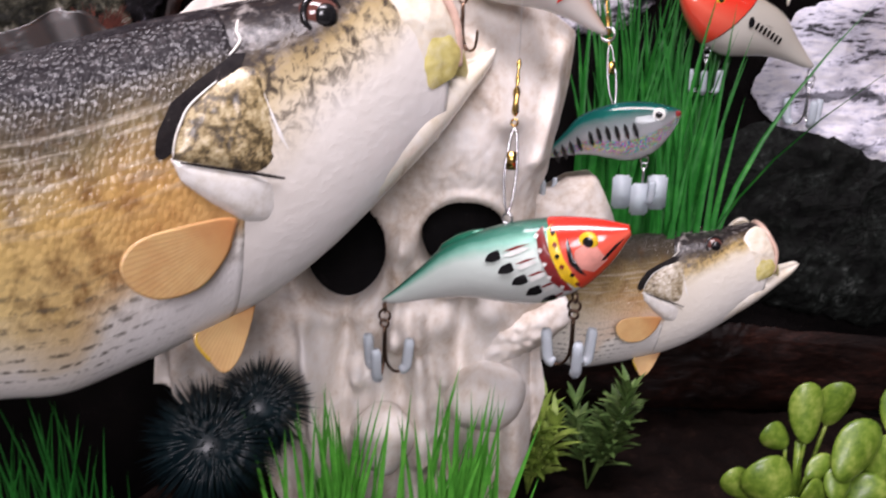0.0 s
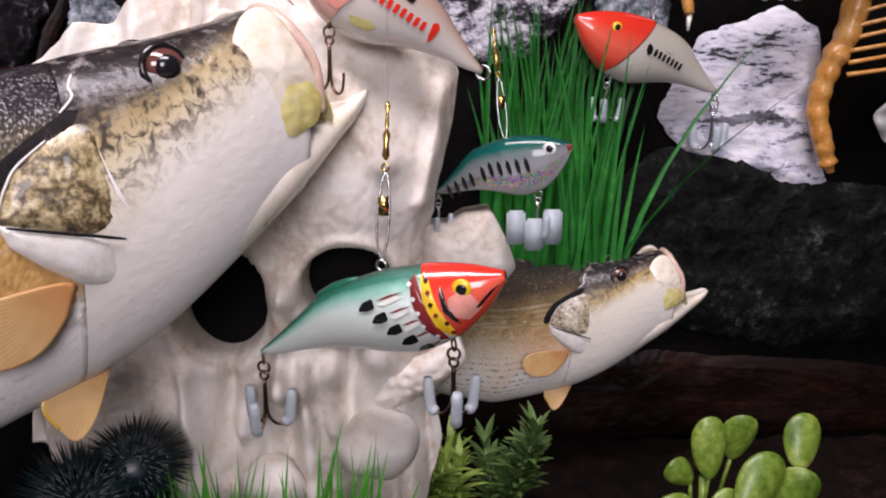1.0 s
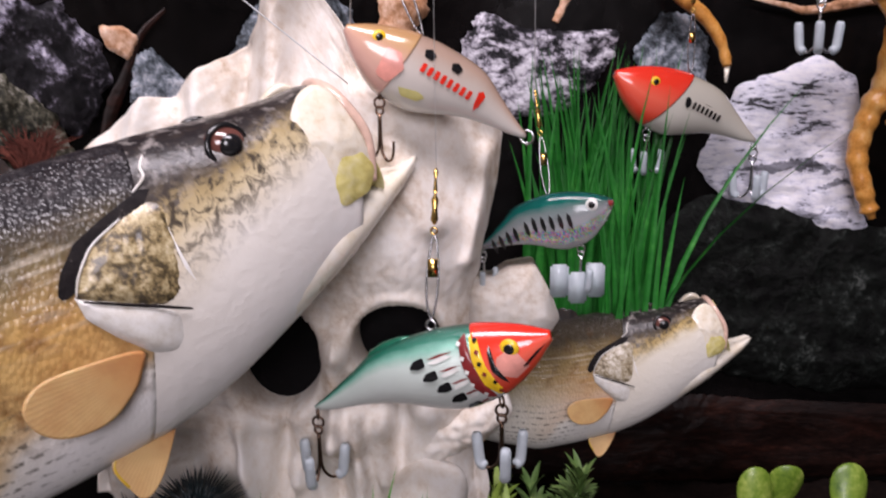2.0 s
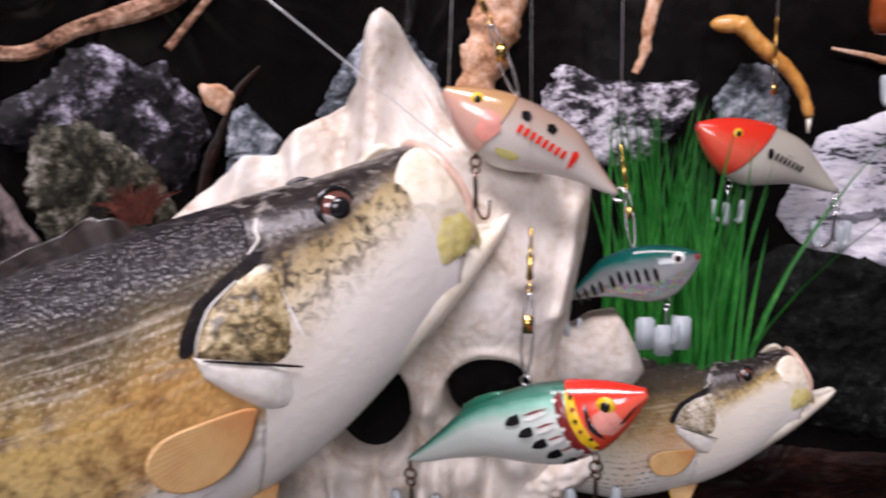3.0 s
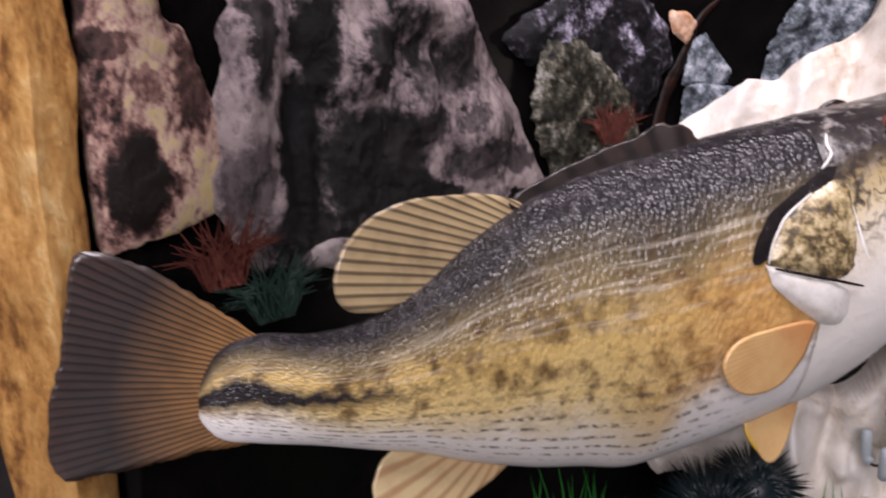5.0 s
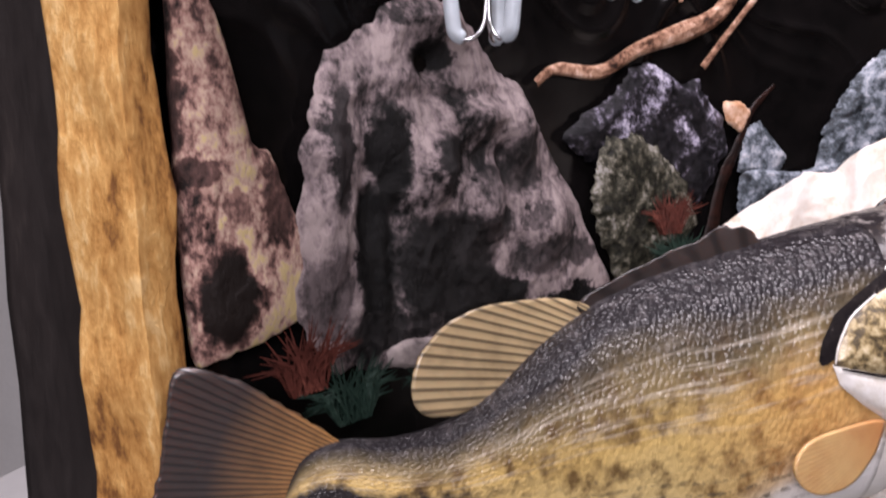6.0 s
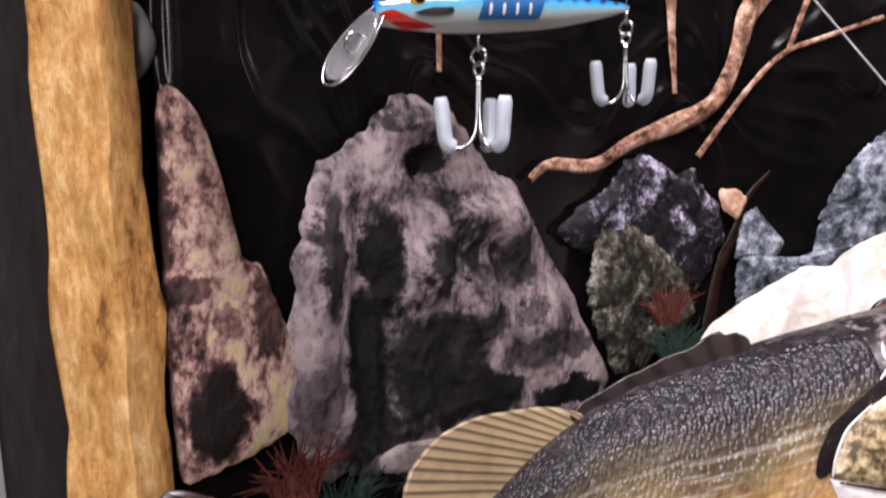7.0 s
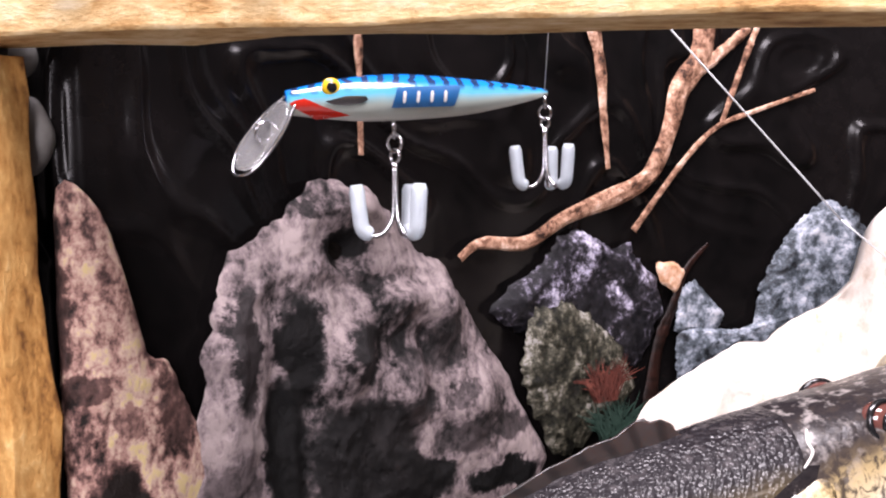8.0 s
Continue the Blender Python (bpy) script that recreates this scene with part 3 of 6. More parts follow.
# sheet of film: a bent plan line from the left front corner round to the rear wall
PLAN = ((-0.352, 0.218), (-0.30, 0.195), (-0.265, 0.28), (-0.23, 0.355), (-0.175, 0.43), (-0.12, 0.49), (-0.06, 0.53), (0.06, 0.57), (0.6, 0.57))
RUN = [0.0]
for a_, b_ in zip(PLAN, PLAN[1:]):
    RUN.append(RUN[-1] + math.dist(a_, b_))


def film_plan(s):
    x = y = w = 0.0
    for k in range(-3, 4):
        g = math.exp(-(k / 2.0) ** 2)
        q = min(max(s + k * 0.009, 0.0), RUN[-1])
        x += g * np.interp(q, RUN, [p[0] for p in PLAN])
        y += g * np.interp(q, RUN, [p[1] for p in PLAN])
        w += g
    return x / w, y / w


def on_film(s, z, h=0.0):
    """A place on the film at run s and height z, h proud of it."""
    x, y = film_plan(s)
    x2, y2 = film_plan(s + 0.004)
    d = Vector((x2 - x, y2 - y)).normalized()
    return Vector((x + d.y * h, y - d.x * h, z))


def film_relief(s, z):
    """Swirling creases, deepest at the top left where the film is bunched."""
    w = max(0.0, min(1.0, (z - 0.30) / 0.06)) * max(0.0, min(1.0, (0.66 - s) / 0.14))
    h = 0.0006 * noise.noise((s * 20, z * 14, 3)) - 0.0035
    if w > 0:
        bend = noise.noise((s * 7 + z * 9, z * 5 - s * 4, 2.5)) + 0.25 * noise.noise((s * 19, z * 23, 7))
        for count, shift, width, tall in ((3.3, 0.1, 0.10, 0.0032), (2.1, 0.55, 0.05, 0.0016)):
            f = (bend * count + shift + z * 3) % 1.0
            h += w * tall * math.exp(-((f - 0.5) / width) ** 2)
    return h


def film():
    bm = bmesh.new()
    ns, nz = 520, 240
    grid = []
    for i in range(ns + 1):
        s = 1.12 * i / ns
        foot, out = on_film(s, 0.0), on_film(s, 0.0, 1.0) - on_film(s, 0.0)
        column = []
        for j in range(nz + 1):
            z = -0.02 + 0.50 * j / nz
            column.append(bm.verts.new(foot + Vector((0, 0, z)) + out * film_relief(s, z)))
        grid.append(column)
    for i in range(ns):
        for j in range(nz):
            bm.faces.new((grid[i][j], grid[i + 1][j], grid[i + 1][j + 1], grid[i][j + 1]))
    ob = part("backdrop", bm, "film")
    return tagged(ob, "glossy black film backdrop printed with rocks and branches", "backdrop", kind="structure")


backdrop = film()


def printed(name, outline, mat, label="", depth=0.006, seg=130, rings=28, ragged=0.085, seed=1.0, base=0.0012, freq=34, centre=None, lumps=1.0, forms=()):
    """A printed rock with a shallow embossed surface."""
    def relief(a, b, f):
        edge = max(0.0, 1 - f) ** 0.6
        q = Vector((a * freq + seed, b * freq, seed))
        rid = noise.ridged_multi_fractal(q, 1.0, 2.1, 4, 1.0, 2.0) / 2.5
        h = base + depth * min(1.0, edge * 2.2) * (0.35 + 0.65 * lumps * rid)
        for x, z, rx, rz, amp in forms:
            h += amp * min(1.0, edge * 3) * math.exp(-((a - x) / rx) ** 2 - ((b - z) / rz) ** 2)
        return h
    bm = bmesh.new()
    plate(bm, outline, on_film, rings, seg, relief, ragged, seed, centre)
    return part(name, bm, mat, backdrop, label)


def printed_branch(name, keys, r0, r1, mat, seed=0, label=""):
    pts = curve_points([(s, z, 0) for s, z in keys], 40)
    bm = bmesh.new()
    rows_ = []
    for i, p in enumerate(pts):
        d = (pts[min(i + 1, 39)] - pts[max(i - 1, 0)]).normalized()
        side = Vector((-d.y, d.x, 0))
        r = (r0 + (r1 - r0) * i / 39) * (1 + 0.3 * noise.noise((i * 0.22, seed, 1)) + 0.18 * noise.noise((i * 0.9, seed, 4)))
        ring = []
        for k in range(9):
            a = -1 + k / 4
            q = p + side * r * a
            ring.append(bm.verts.new(on_film(q.x, q.y, 0.0008 + 0.45 * r * math.sqrt(max(0, 1 - a * a)) * (1 + 0.6 * noise.noise((i * 0.35, k * 1.7, seed))))))
        rows_.append(ring)
    for i in range(39):
        for k in range(8):
            bm.faces.new((rows_[i][k], rows_[i + 1][k], rows_[i + 1][k + 1], rows_[i][k + 1]))
    return part(name, bm, mat, backdrop, label)


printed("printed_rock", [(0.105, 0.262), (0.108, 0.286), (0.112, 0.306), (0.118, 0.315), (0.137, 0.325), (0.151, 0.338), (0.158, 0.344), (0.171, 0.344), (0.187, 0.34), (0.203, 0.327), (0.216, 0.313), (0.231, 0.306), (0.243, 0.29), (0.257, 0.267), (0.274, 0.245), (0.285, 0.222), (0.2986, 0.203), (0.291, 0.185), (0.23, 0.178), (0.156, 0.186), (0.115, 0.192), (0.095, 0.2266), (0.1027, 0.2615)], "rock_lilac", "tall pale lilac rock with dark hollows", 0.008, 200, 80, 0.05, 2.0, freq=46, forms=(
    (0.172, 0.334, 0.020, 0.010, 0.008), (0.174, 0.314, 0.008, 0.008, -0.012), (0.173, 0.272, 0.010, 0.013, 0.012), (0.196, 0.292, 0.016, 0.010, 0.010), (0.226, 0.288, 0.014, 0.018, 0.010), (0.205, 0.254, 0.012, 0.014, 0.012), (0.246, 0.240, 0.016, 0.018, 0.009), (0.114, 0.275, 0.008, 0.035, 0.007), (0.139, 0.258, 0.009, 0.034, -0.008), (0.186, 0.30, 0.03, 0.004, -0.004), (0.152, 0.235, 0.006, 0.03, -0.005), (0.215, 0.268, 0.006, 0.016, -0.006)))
printed("printed_slab", [(0.136, 0.199), (0.150, 0.201), (0.180, 0.197), (0.178, 0.189), (0.160, 0.186), (0.140, 0.191)], "rock_lilac_pale", "flat pale slab", 0.003, 60, 14, 0.06, 41.0, 0.012)
printed("printed_rock", [(0.052, 0.346), (0.057, 0.344), (0.066, 0.338), (0.073, 0.325), (0.08, 0.3), (0.084, 0.283), (0.092, 0.281), (0.099, 0.263), (0.104, 0.252), (0.118, 0.222), (0.089, 0.212), (0.054, 0.206), (0.05, 0.25), (0.05, 0.297), (0.05, 0.333)], "rock_pink", "pinkish weathered rock pillar", 0.004, 130, 36, 0.03, 5.0, centre=(0.07, 0.26))
printed("printed_rock", [(0.26, 0.277), (0.271, 0.289), (0.293, 0.3), (0.307, 0.314), (0.321, 0.317), (0.336, 0.311), (0.344, 0.306), (0.356, 0.309), (0.36, 0.302), (0.376, 0.286), (0.379, 0.267), (0.363, 0.243), (0.347, 0.244), (0.32, 0.255), (0.285, 0.265)], "rock_dark", "dark rock with lilac veins", 0.008, seed=9.0)
printed("printed_rock", [(0.276, 0.253), (0.28, 0.267), (0.289, 0.28), (0.305, 0.282), (0.324, 0.273), (0.347, 0.252), (0.355, 0.231), (0.335, 0.215), (0.307, 0.2), (0.296, 0.205), (0.281, 0.235)], "rock_moss", "small mossy grey rock", 0.007, seed=13.0, base=0.006, freq=50)
printed("printed_rock", [(0.393, 0.282), (0.403, 0.286), (0.424, 0.265), (0.417, 0.253), (0.388, 0.257)], "rock_grey", "blue-grey rock", 0.004, seed=15.0)
printed("printed_rock", [(0.374, 0.297), (0.388, 0.297), (0.397, 0.291), (0.39, 0.279), (0.378, 0.286)], "branch_pale", "sunlit broken stub", 0.003, 50, 10, seed=17.0)
printed("printed_rock", [(0.441, 0.25), (0.449, 0.285), (0.463, 0.307), (0.478, 0.323), (0.492, 0.33), (0.506, 0.324), (0.519, 0.307), (0.53, 0.284), (0.52, 0.25), (0.47, 0.24)], "rock_grey", "pale grey rock behind the skull", 0.008, seed=19.0)
printed("printed_rock", [(0.386, 0.25), (0.392, 0.259), (0.431, 0.256), (0.47, 0.266), (0.491, 0.268), (0.49, 0.235), (0.413, 0.22), (0.388, 0.23)], "rock_grey", "heap of pale grey pebbles", 0.006, seed=21.0, base=0.004, freq=80)
printed("printed_rock", [(0.591, 0.285), (0.601, 0.304), (0.612, 0.305), (0.626, 0.296), (0.66, 0.293), (0.691, 0.294), (0.69, 0.278), (0.67, 0.253), (0.649, 0.24), (0.605, 0.24), (0.593, 0.265)], "rock_speck", "pale lilac layered rock", 0.008, seed=23.0)
printed("printed_rock", [(0.7, 0.281), (0.717, 0.304), (0.733, 0.303), (0.748, 0.287), (0.746, 0.256), (0.706, 0.256)], "rock_grey", "small dark rock with pale veins", 0.005, seed=25.0)
printed("printed_rock", [(0.752, 0.195), (0.743, 0.21), (0.768, 0.259), (0.789, 0.266), (0.817, 0.277), (0.843, 0.263), (0.848, 0.235), (0.845, 0.21), (0.855, 0.17), (0.867, 0.155), (0.817, 0.158), (0.786, 0.17)], "rock_white", "large white rock with dark cracks", 0.010, 130, 34, 0.03, 27.0)
printed("printed_rock", [(0.70, 0.12), (0.722, 0.168), (0.748, 0.192), (0.772, 0.184), (0.80, 0.187), (0.826, 0.168), (0.868, 0.166), (0.93, 0.16), (0.96, 0.11), (0.94, 0.06), (0.84, 0.052), (0.74, 0.07)], "rock_murk", "dark mossy rock below the white one", 0.010, 150, 36, 0.06, 33.0, 0.004, 40)
printed("printed_earth", [(0.4, 0.03), (0.596, 0.035), (0.676, 0.042), (0.754, 0.05), (0.81, 0.045), (0.9, 0.04), (1.0, 0.02), (0.95, -0.012), (0.76, -0.015), (0.56, -0.015)], "earth", "dark reddish earth bank", 0.006, 140, 24, 0.05, 29.0)
printed_branch("printed_branch", [(0.244, 0.306), (0.257, 0.313), (0.286, 0.312), (0.313, 0.324), (0.36, 0.339), (0.376, 0.352), (0.387, 0.374), (0.393, 0.393), (0.408, 0.412), (0.411, 0.438)], 0.0022, 0.0082, "branch", 1, "brown forked driftwood branch")
printed_branch("printed_branch", [(0.359, 0.315), (0.376, 0.333), (0.401, 0.358), (0.42, 0.373), (0.442, 0.381), (0.483, 0.394)], 0.0022, 0.0012, "branch", 2)
printed_branch("printed_branch", [(0.422, 0.374), (0.435, 0.406), (0.45, 0.44)], 0.0016, 0.0022, "branch", 3)
printed_branch("printed_branch", [(0.404, 0.402), (0.4245, 0.4167), (0.440, 0.429)], 0.0040, 0.0026, "branch", 11)
printed_branch("printed_branch", [(0.328, 0.44), (0.337, 0.405), (0.339, 0.379), (0.342, 0.349)], 0.005, 0.0014, "branch", 4)
printed_branch("printed_branch", [(0.186, 0.44), (0.186, 0.402), (0.186, 0.354)], 0.003, 0.0014, "branch", 5)
printed_branch("printed_branch", [(0.413, 0.306), (0.397, 0.291), (0.388, 0.272), (0.376, 0.248), (0.367, 0.2)], 0.0012, 0.005, "earth", 6)
printed_branch("printed_branch", [(0.575, 0.38), (0.562, 0.335), (0.553, 0.308), (0.54, 0.27)], 0.017, 0.013, "branch_pale", 7, "thick pale driftwood stem")
printed_branch("printed_branch", [(0.672, 0.38), (0.66, 0.334), (0.657, 0.313), (0.651, 0.299)], 0.005, 0.002, "branch_pale", 8)
printed_branch("printed_branch", [(0.772, 0.312), (0.795, 0.307), (0.81, 0.304), (0.85, 0.31), (0.9, 0.312)], 0.001, 0.0042, "branch_pale", 9)


def printed_weed(at, n, size, mat, spread, seed):
    rng = random.Random(seed)
    bm = bmesh.new()
    for _ in range(n):
        a = rng.uniform(-spread, spread)
        l = size * rng.uniform(0.5, 1.0)
        off = rng.uniform(-0.3, 0.3) * size
        keys = [(at[0] + off, at[1]), (at[0] + off + 0.5 * l * math.sin(a * 0.7), at[1] + 0.5 * l), (at[0] + off + l * math.sin(a), at[1] + l * math.cos(a))]
        w = size * 0.022
        for (s0, z0), (s1, z1), t0, t1 in ((keys[0], keys[1], 0.6, 1.0), (keys[1], keys[2], 1.0, 0.15)):
            d = Vector((s1 - s0, z1 - z0)).normalized()
            p = Vector((-d.y, d.x)) * w
            h = 0.0125 + rng.random() * 0.003
            bm.faces.new([bm.verts.new(on_film(x, y, h)) for x, y in ((s0 - p.x * t0, z0 - p.y * t0), (s0 + p.x * t0, z0 + p.y * t0), (s1 + p.x * t1, z1 + p.y * t1), (s1 - p.x * t1, z1 - p.y * t1))])
    return tagged(part("printed_weed", bm, mat, backdrop, smooth=False), kind="stuff")


printed_weed((0.328, 0.228), 101, 0.0255, "red_weed", 1.0, 3)
printed_weed((0.333, 0.205), 88, 0.0289, "green_weed", 0.9, 4)
printed_weed((0.096, 0.192), 101, 0.0289, "red_weed", 1.1, 5)
printed_weed((0.118, 0.175), 88, 0.0289, "green_weed", 1.2, 6)
printed_weed((0.16, 0.178), 66, 0.0187, "green_weed", 1.3, 7)


def glue_blob(name, s, z, r, tall, seed):
    """A dull grey lump pressed between the post and the film."""
    bm = ball(bmesh.new(), (0, 0, 0), r, (1, 0.6, tall), 24)
    for v in bm.verts:
        v.co += noise.noise_vector(v.co * 90 + Vector((seed, 0, 0))) * r * 0.12
    bm.transform(Matrix.Translation(on_film(s, z, r * 0.35)))
    return part(name, bm, "putty", backdrop, "dull grey putty lump")


M["putty"] = grainy("grey_putty", ((0, (0.1, 0.095, 0.088)), (1, (0.2, 0.19, 0.175))), 40, 200, 0.6, 0.2)
glue_blob("putty_lump", 0.042, 0.358, 0.0085, 1.5, 1.0)
glue_blob("putty_lump", 0.036, 0.384, 0.0070, 1.0, 5.0)


def display_box():
    b = thing("display_box", "black-stained wooden display box with rough pine framing", "display box", pose(0, 0, -0.03))
    part("base", box(bmesh.new(), (-0.364, 0.13, -0.026), (0.66, 0.62, 0.008)), "black_wood", b, smooth=False)
    part("back_panel", box(bmesh.new(), (-0.37, 0.60, 0.01), (0.66, 0.62, 0.47)), "black_wood", b, smooth=False)
    part("side_panel", box(bmesh.new(), (0.64, 0.12, 0.01), (0.66, 0.598, 0.47)), "black_wood", b, smooth=False)
    part("side_panel", box(bmesh.new(), (-0.362, 0.206, 0.01), (-0.354, 0.598, 0.47)), "black_wood", b, smooth=False)
    part("front_frame", box(bmesh.new(), (-0.364, 0.180, 0.01), (-0.321, 0.203, 0.48), 14, 0.0016, 3), "black_wood", b, "black-stained rounded outer frame")
    post = part("post", box(bmesh.new(), (-0.0138, 0.174, 0.0), (0.0138, 0.192, 0.402), 34, 0.0022, 7), "raw_wood", b, "rough-sawn golden pine post")
    post.matrix_basis = pose(-0.3045, 0, 0.010, 0, -2.5, 0)
    beam = part("top_beam", box(bmesh.new(), (0.0, 0.174, 0.0), (0.94, 0.192, 0.045), 30, 0.0022, 11), "raw_beam", b, "rough-sawn golden pine beam")
    beam.matrix_basis = pose(-0.337, 0, 0.4168, 0, 2.9, 0)
    # small dark bars along the front of the beam
    for x, z, l, h in ((0.055, 0.018, 0.022, 0.0022), (0.060, 0.013, 0.010, 0.0016), (0.118, 0.014, 0.012, 0.0010), (0.205, 0.020, 0.003, 0.006), (0.212, 0.014, 0.005, 0.0016), (0.232, 0.024, 0.004, 0.004), (0.252, 0.018, 0.007, 0.0014), (0.080, 0.026, 0.016, 0.0012)):
        bm = box(bmesh.new(), (x, 0.1712, z), (x + l, 0.1745, z + h), 2, 0.0008, x * 90)
        part("dark_mark", bm, "black_wood", beam)
    return b


display_box()


def gravel():
    bm = bmesh.new()
    n = 150
    g = [[bm.verts.new((-0.34 + 0.97 * i / n, 0.12 + 0.46 * j / 70, -0.018 + 0.006 * noise.fractal((i * 0.5, j * 0.5, 0), 1.0, 2.0, 4))) for j in range(71)] for i in range(n + 1)]
    for i in range(n):
        for j in range(70):
            bm.faces.new((g[i][j], g[i + 1][j], g[i + 1][j + 1], g[i][j + 1]))
    return tagged(part("ground", bm, "gravel"), "dark brown gravel covering the box floor", "gravel", kind="structure")


gravel()


# ---- mounted fish ----
FISH_X = (-0.209, -0.203, -0.19, -0.17, -0.15, -0.132, -0.11, -0.085, -0.064, -0.044, -0.02, 0.0, 0.03, 0.055, 0.075, 0.095, 0.108)
FISH_TOP = (-0.034, -0.0235, -0.0190, -0.0215, -0.0190, -0.0105, 0.0065, 0.0215, 0.030, 0.0355, 0.042, 0.047, 0.053, 0.058, 0.0632, 0.0675, 0.050)
FISH_LOW = (-0.047, -0.0540, -0.0580, -0.0622, -0.0677, -0.0725, -0.081, -0.0868, -0.0885, -0.090, -0.083, -0.075, -0.0605, -0.044, -0.0285, -0.012, -0.001)
FISH_WIDE = (0.0008, 0.0030, 0.0065, 0.0115, 0.014, 0.018, 0.0235, 0.0285, 0.031, 0.033, 0.0335, 0.034, 0.0335, 0.031, 0.027, 0.022, 0.0185)
BEND_X, BEND_Y = (-0.26, -0.205, -0.15, -0.10, -0.05, 0.0, 0.05, 0.16), (-0.034, -0.022, -0.010, 0.002, 0.003, 0.0, -0.003, -0.004)


def fish_side(x, z, lift=0.0, far=False):
    """The skin's place across the fish at length x and height z."""
    top, low = smooth_keys(x, FISH_X, FISH_TOP), smooth_keys(x, FISH_X, FISH_LOW)
    wide, mid, half = smooth_keys(x, FISH_X, FISH_WIDE), (top + low) / 2, (top - low) / 2
    q = min(1.0, max(-1.0, (z - mid) / half))
    y = wide * math.sqrt(max(0.0, 1 - q * q)) ** fish_full(x) + lift
    return smooth_keys(x, BEND_X, BEND_Y) + (y if far else -y)


def fish_full(x):
    """How boxy the section is: rounder along the trunk, fuller at the head."""
    return 0.9 - 0.28 * min(1.0, max(0.0, (x + 0.03) / 0.08))


def fish_chart(x, z):
    """The skin's UV at length x and height z."""
    top, low = smooth_keys(x, FISH_X, FISH_TOP), smooth_keys(x, FISH_X, FISH_LOW)
    return ((x + 0.21) / 0.3, math.acos(min(1.0, max(-1.0, (2 * z - top - low) / (top - low)))) / math.pi)


def fish_skin(bm, x0, x1, count, grow=0.0):
    rings, uvs = [], []
    for i in range(count + 1):
        x = x0 + (x1 - x0) * i / count
        g = grow - (0.0018 * max(0.0, 1 - i / 8) if grow else 0.0)
        top, low = smooth_keys(x, FISH_X, FISH_TOP) + g, smooth_keys(x, FISH_X, FISH_LOW) - g
        wide, bend = smooth_keys(x, FISH_X, FISH_WIDE) + g, smooth_keys(x, BEND_X, BEND_Y)
        ring, flat = [], []
        for k in range(48):
            a = 2 * math.pi * k / 48
            s = math.sin(a)
            ring.append((x, bend - wide * math.copysign(abs(s) ** fish_full(x), s), (top + low) / 2 + (top - low) / 2 * math.cos(a)))
            flat.append(((x + 0.21) / 0.3, 0.0))
        rings.append(ring)
        uvs.append([(u, 1 - abs(1 - 2 * (k / 48))) for k, (u, _) in enumerate(flat)])
    loft(bm, rings, uvs)


def fin(parent, outline, root, mat, flat, name, label="", ripple=0.0012, rays=22, t=0.0012, ragged=0.015, seed=0.0, ray_k=1.0):
    """A rayed fin: flat(a, b, h) lays its sheet into the fish's space."""
    def relief(a, b, f):
        return ripple * math.sin(rays * math.atan2(b - root[1], a - root[0]))
    bm = bmesh.new()
    if not ragged > 0.04:
        ring = [(a, b, 0) for a, b in outline[-2:] + outline + outline[:2]]
        full = curve_points(ring, 10 * (len(ring) - 1) + 1)
        outline = [(p.x, p.y) for p in full[20:-21]]
    plate(bm, outline, flat, 12, 120, relief, ragged, seed, None, root, 1, ray_k)
    return thick(part(name, bm, mat, parent, label), t, 0.0)


def skin_line(parent, name, keys, r, mat, far=False, lift=0.0):
    """A raised line that follows the skin."""
    pts = curve_points([(x, fish_side(x, z, lift, far), z) for x, z in keys], 24)
    return part(name, tube(bmesh.new(), pts, [r * (0.35 + 0.65 * math.sin(math.pi * (i + 0.5) / 24) ** 0.5) for i in range(24)], 8), mat, parent)


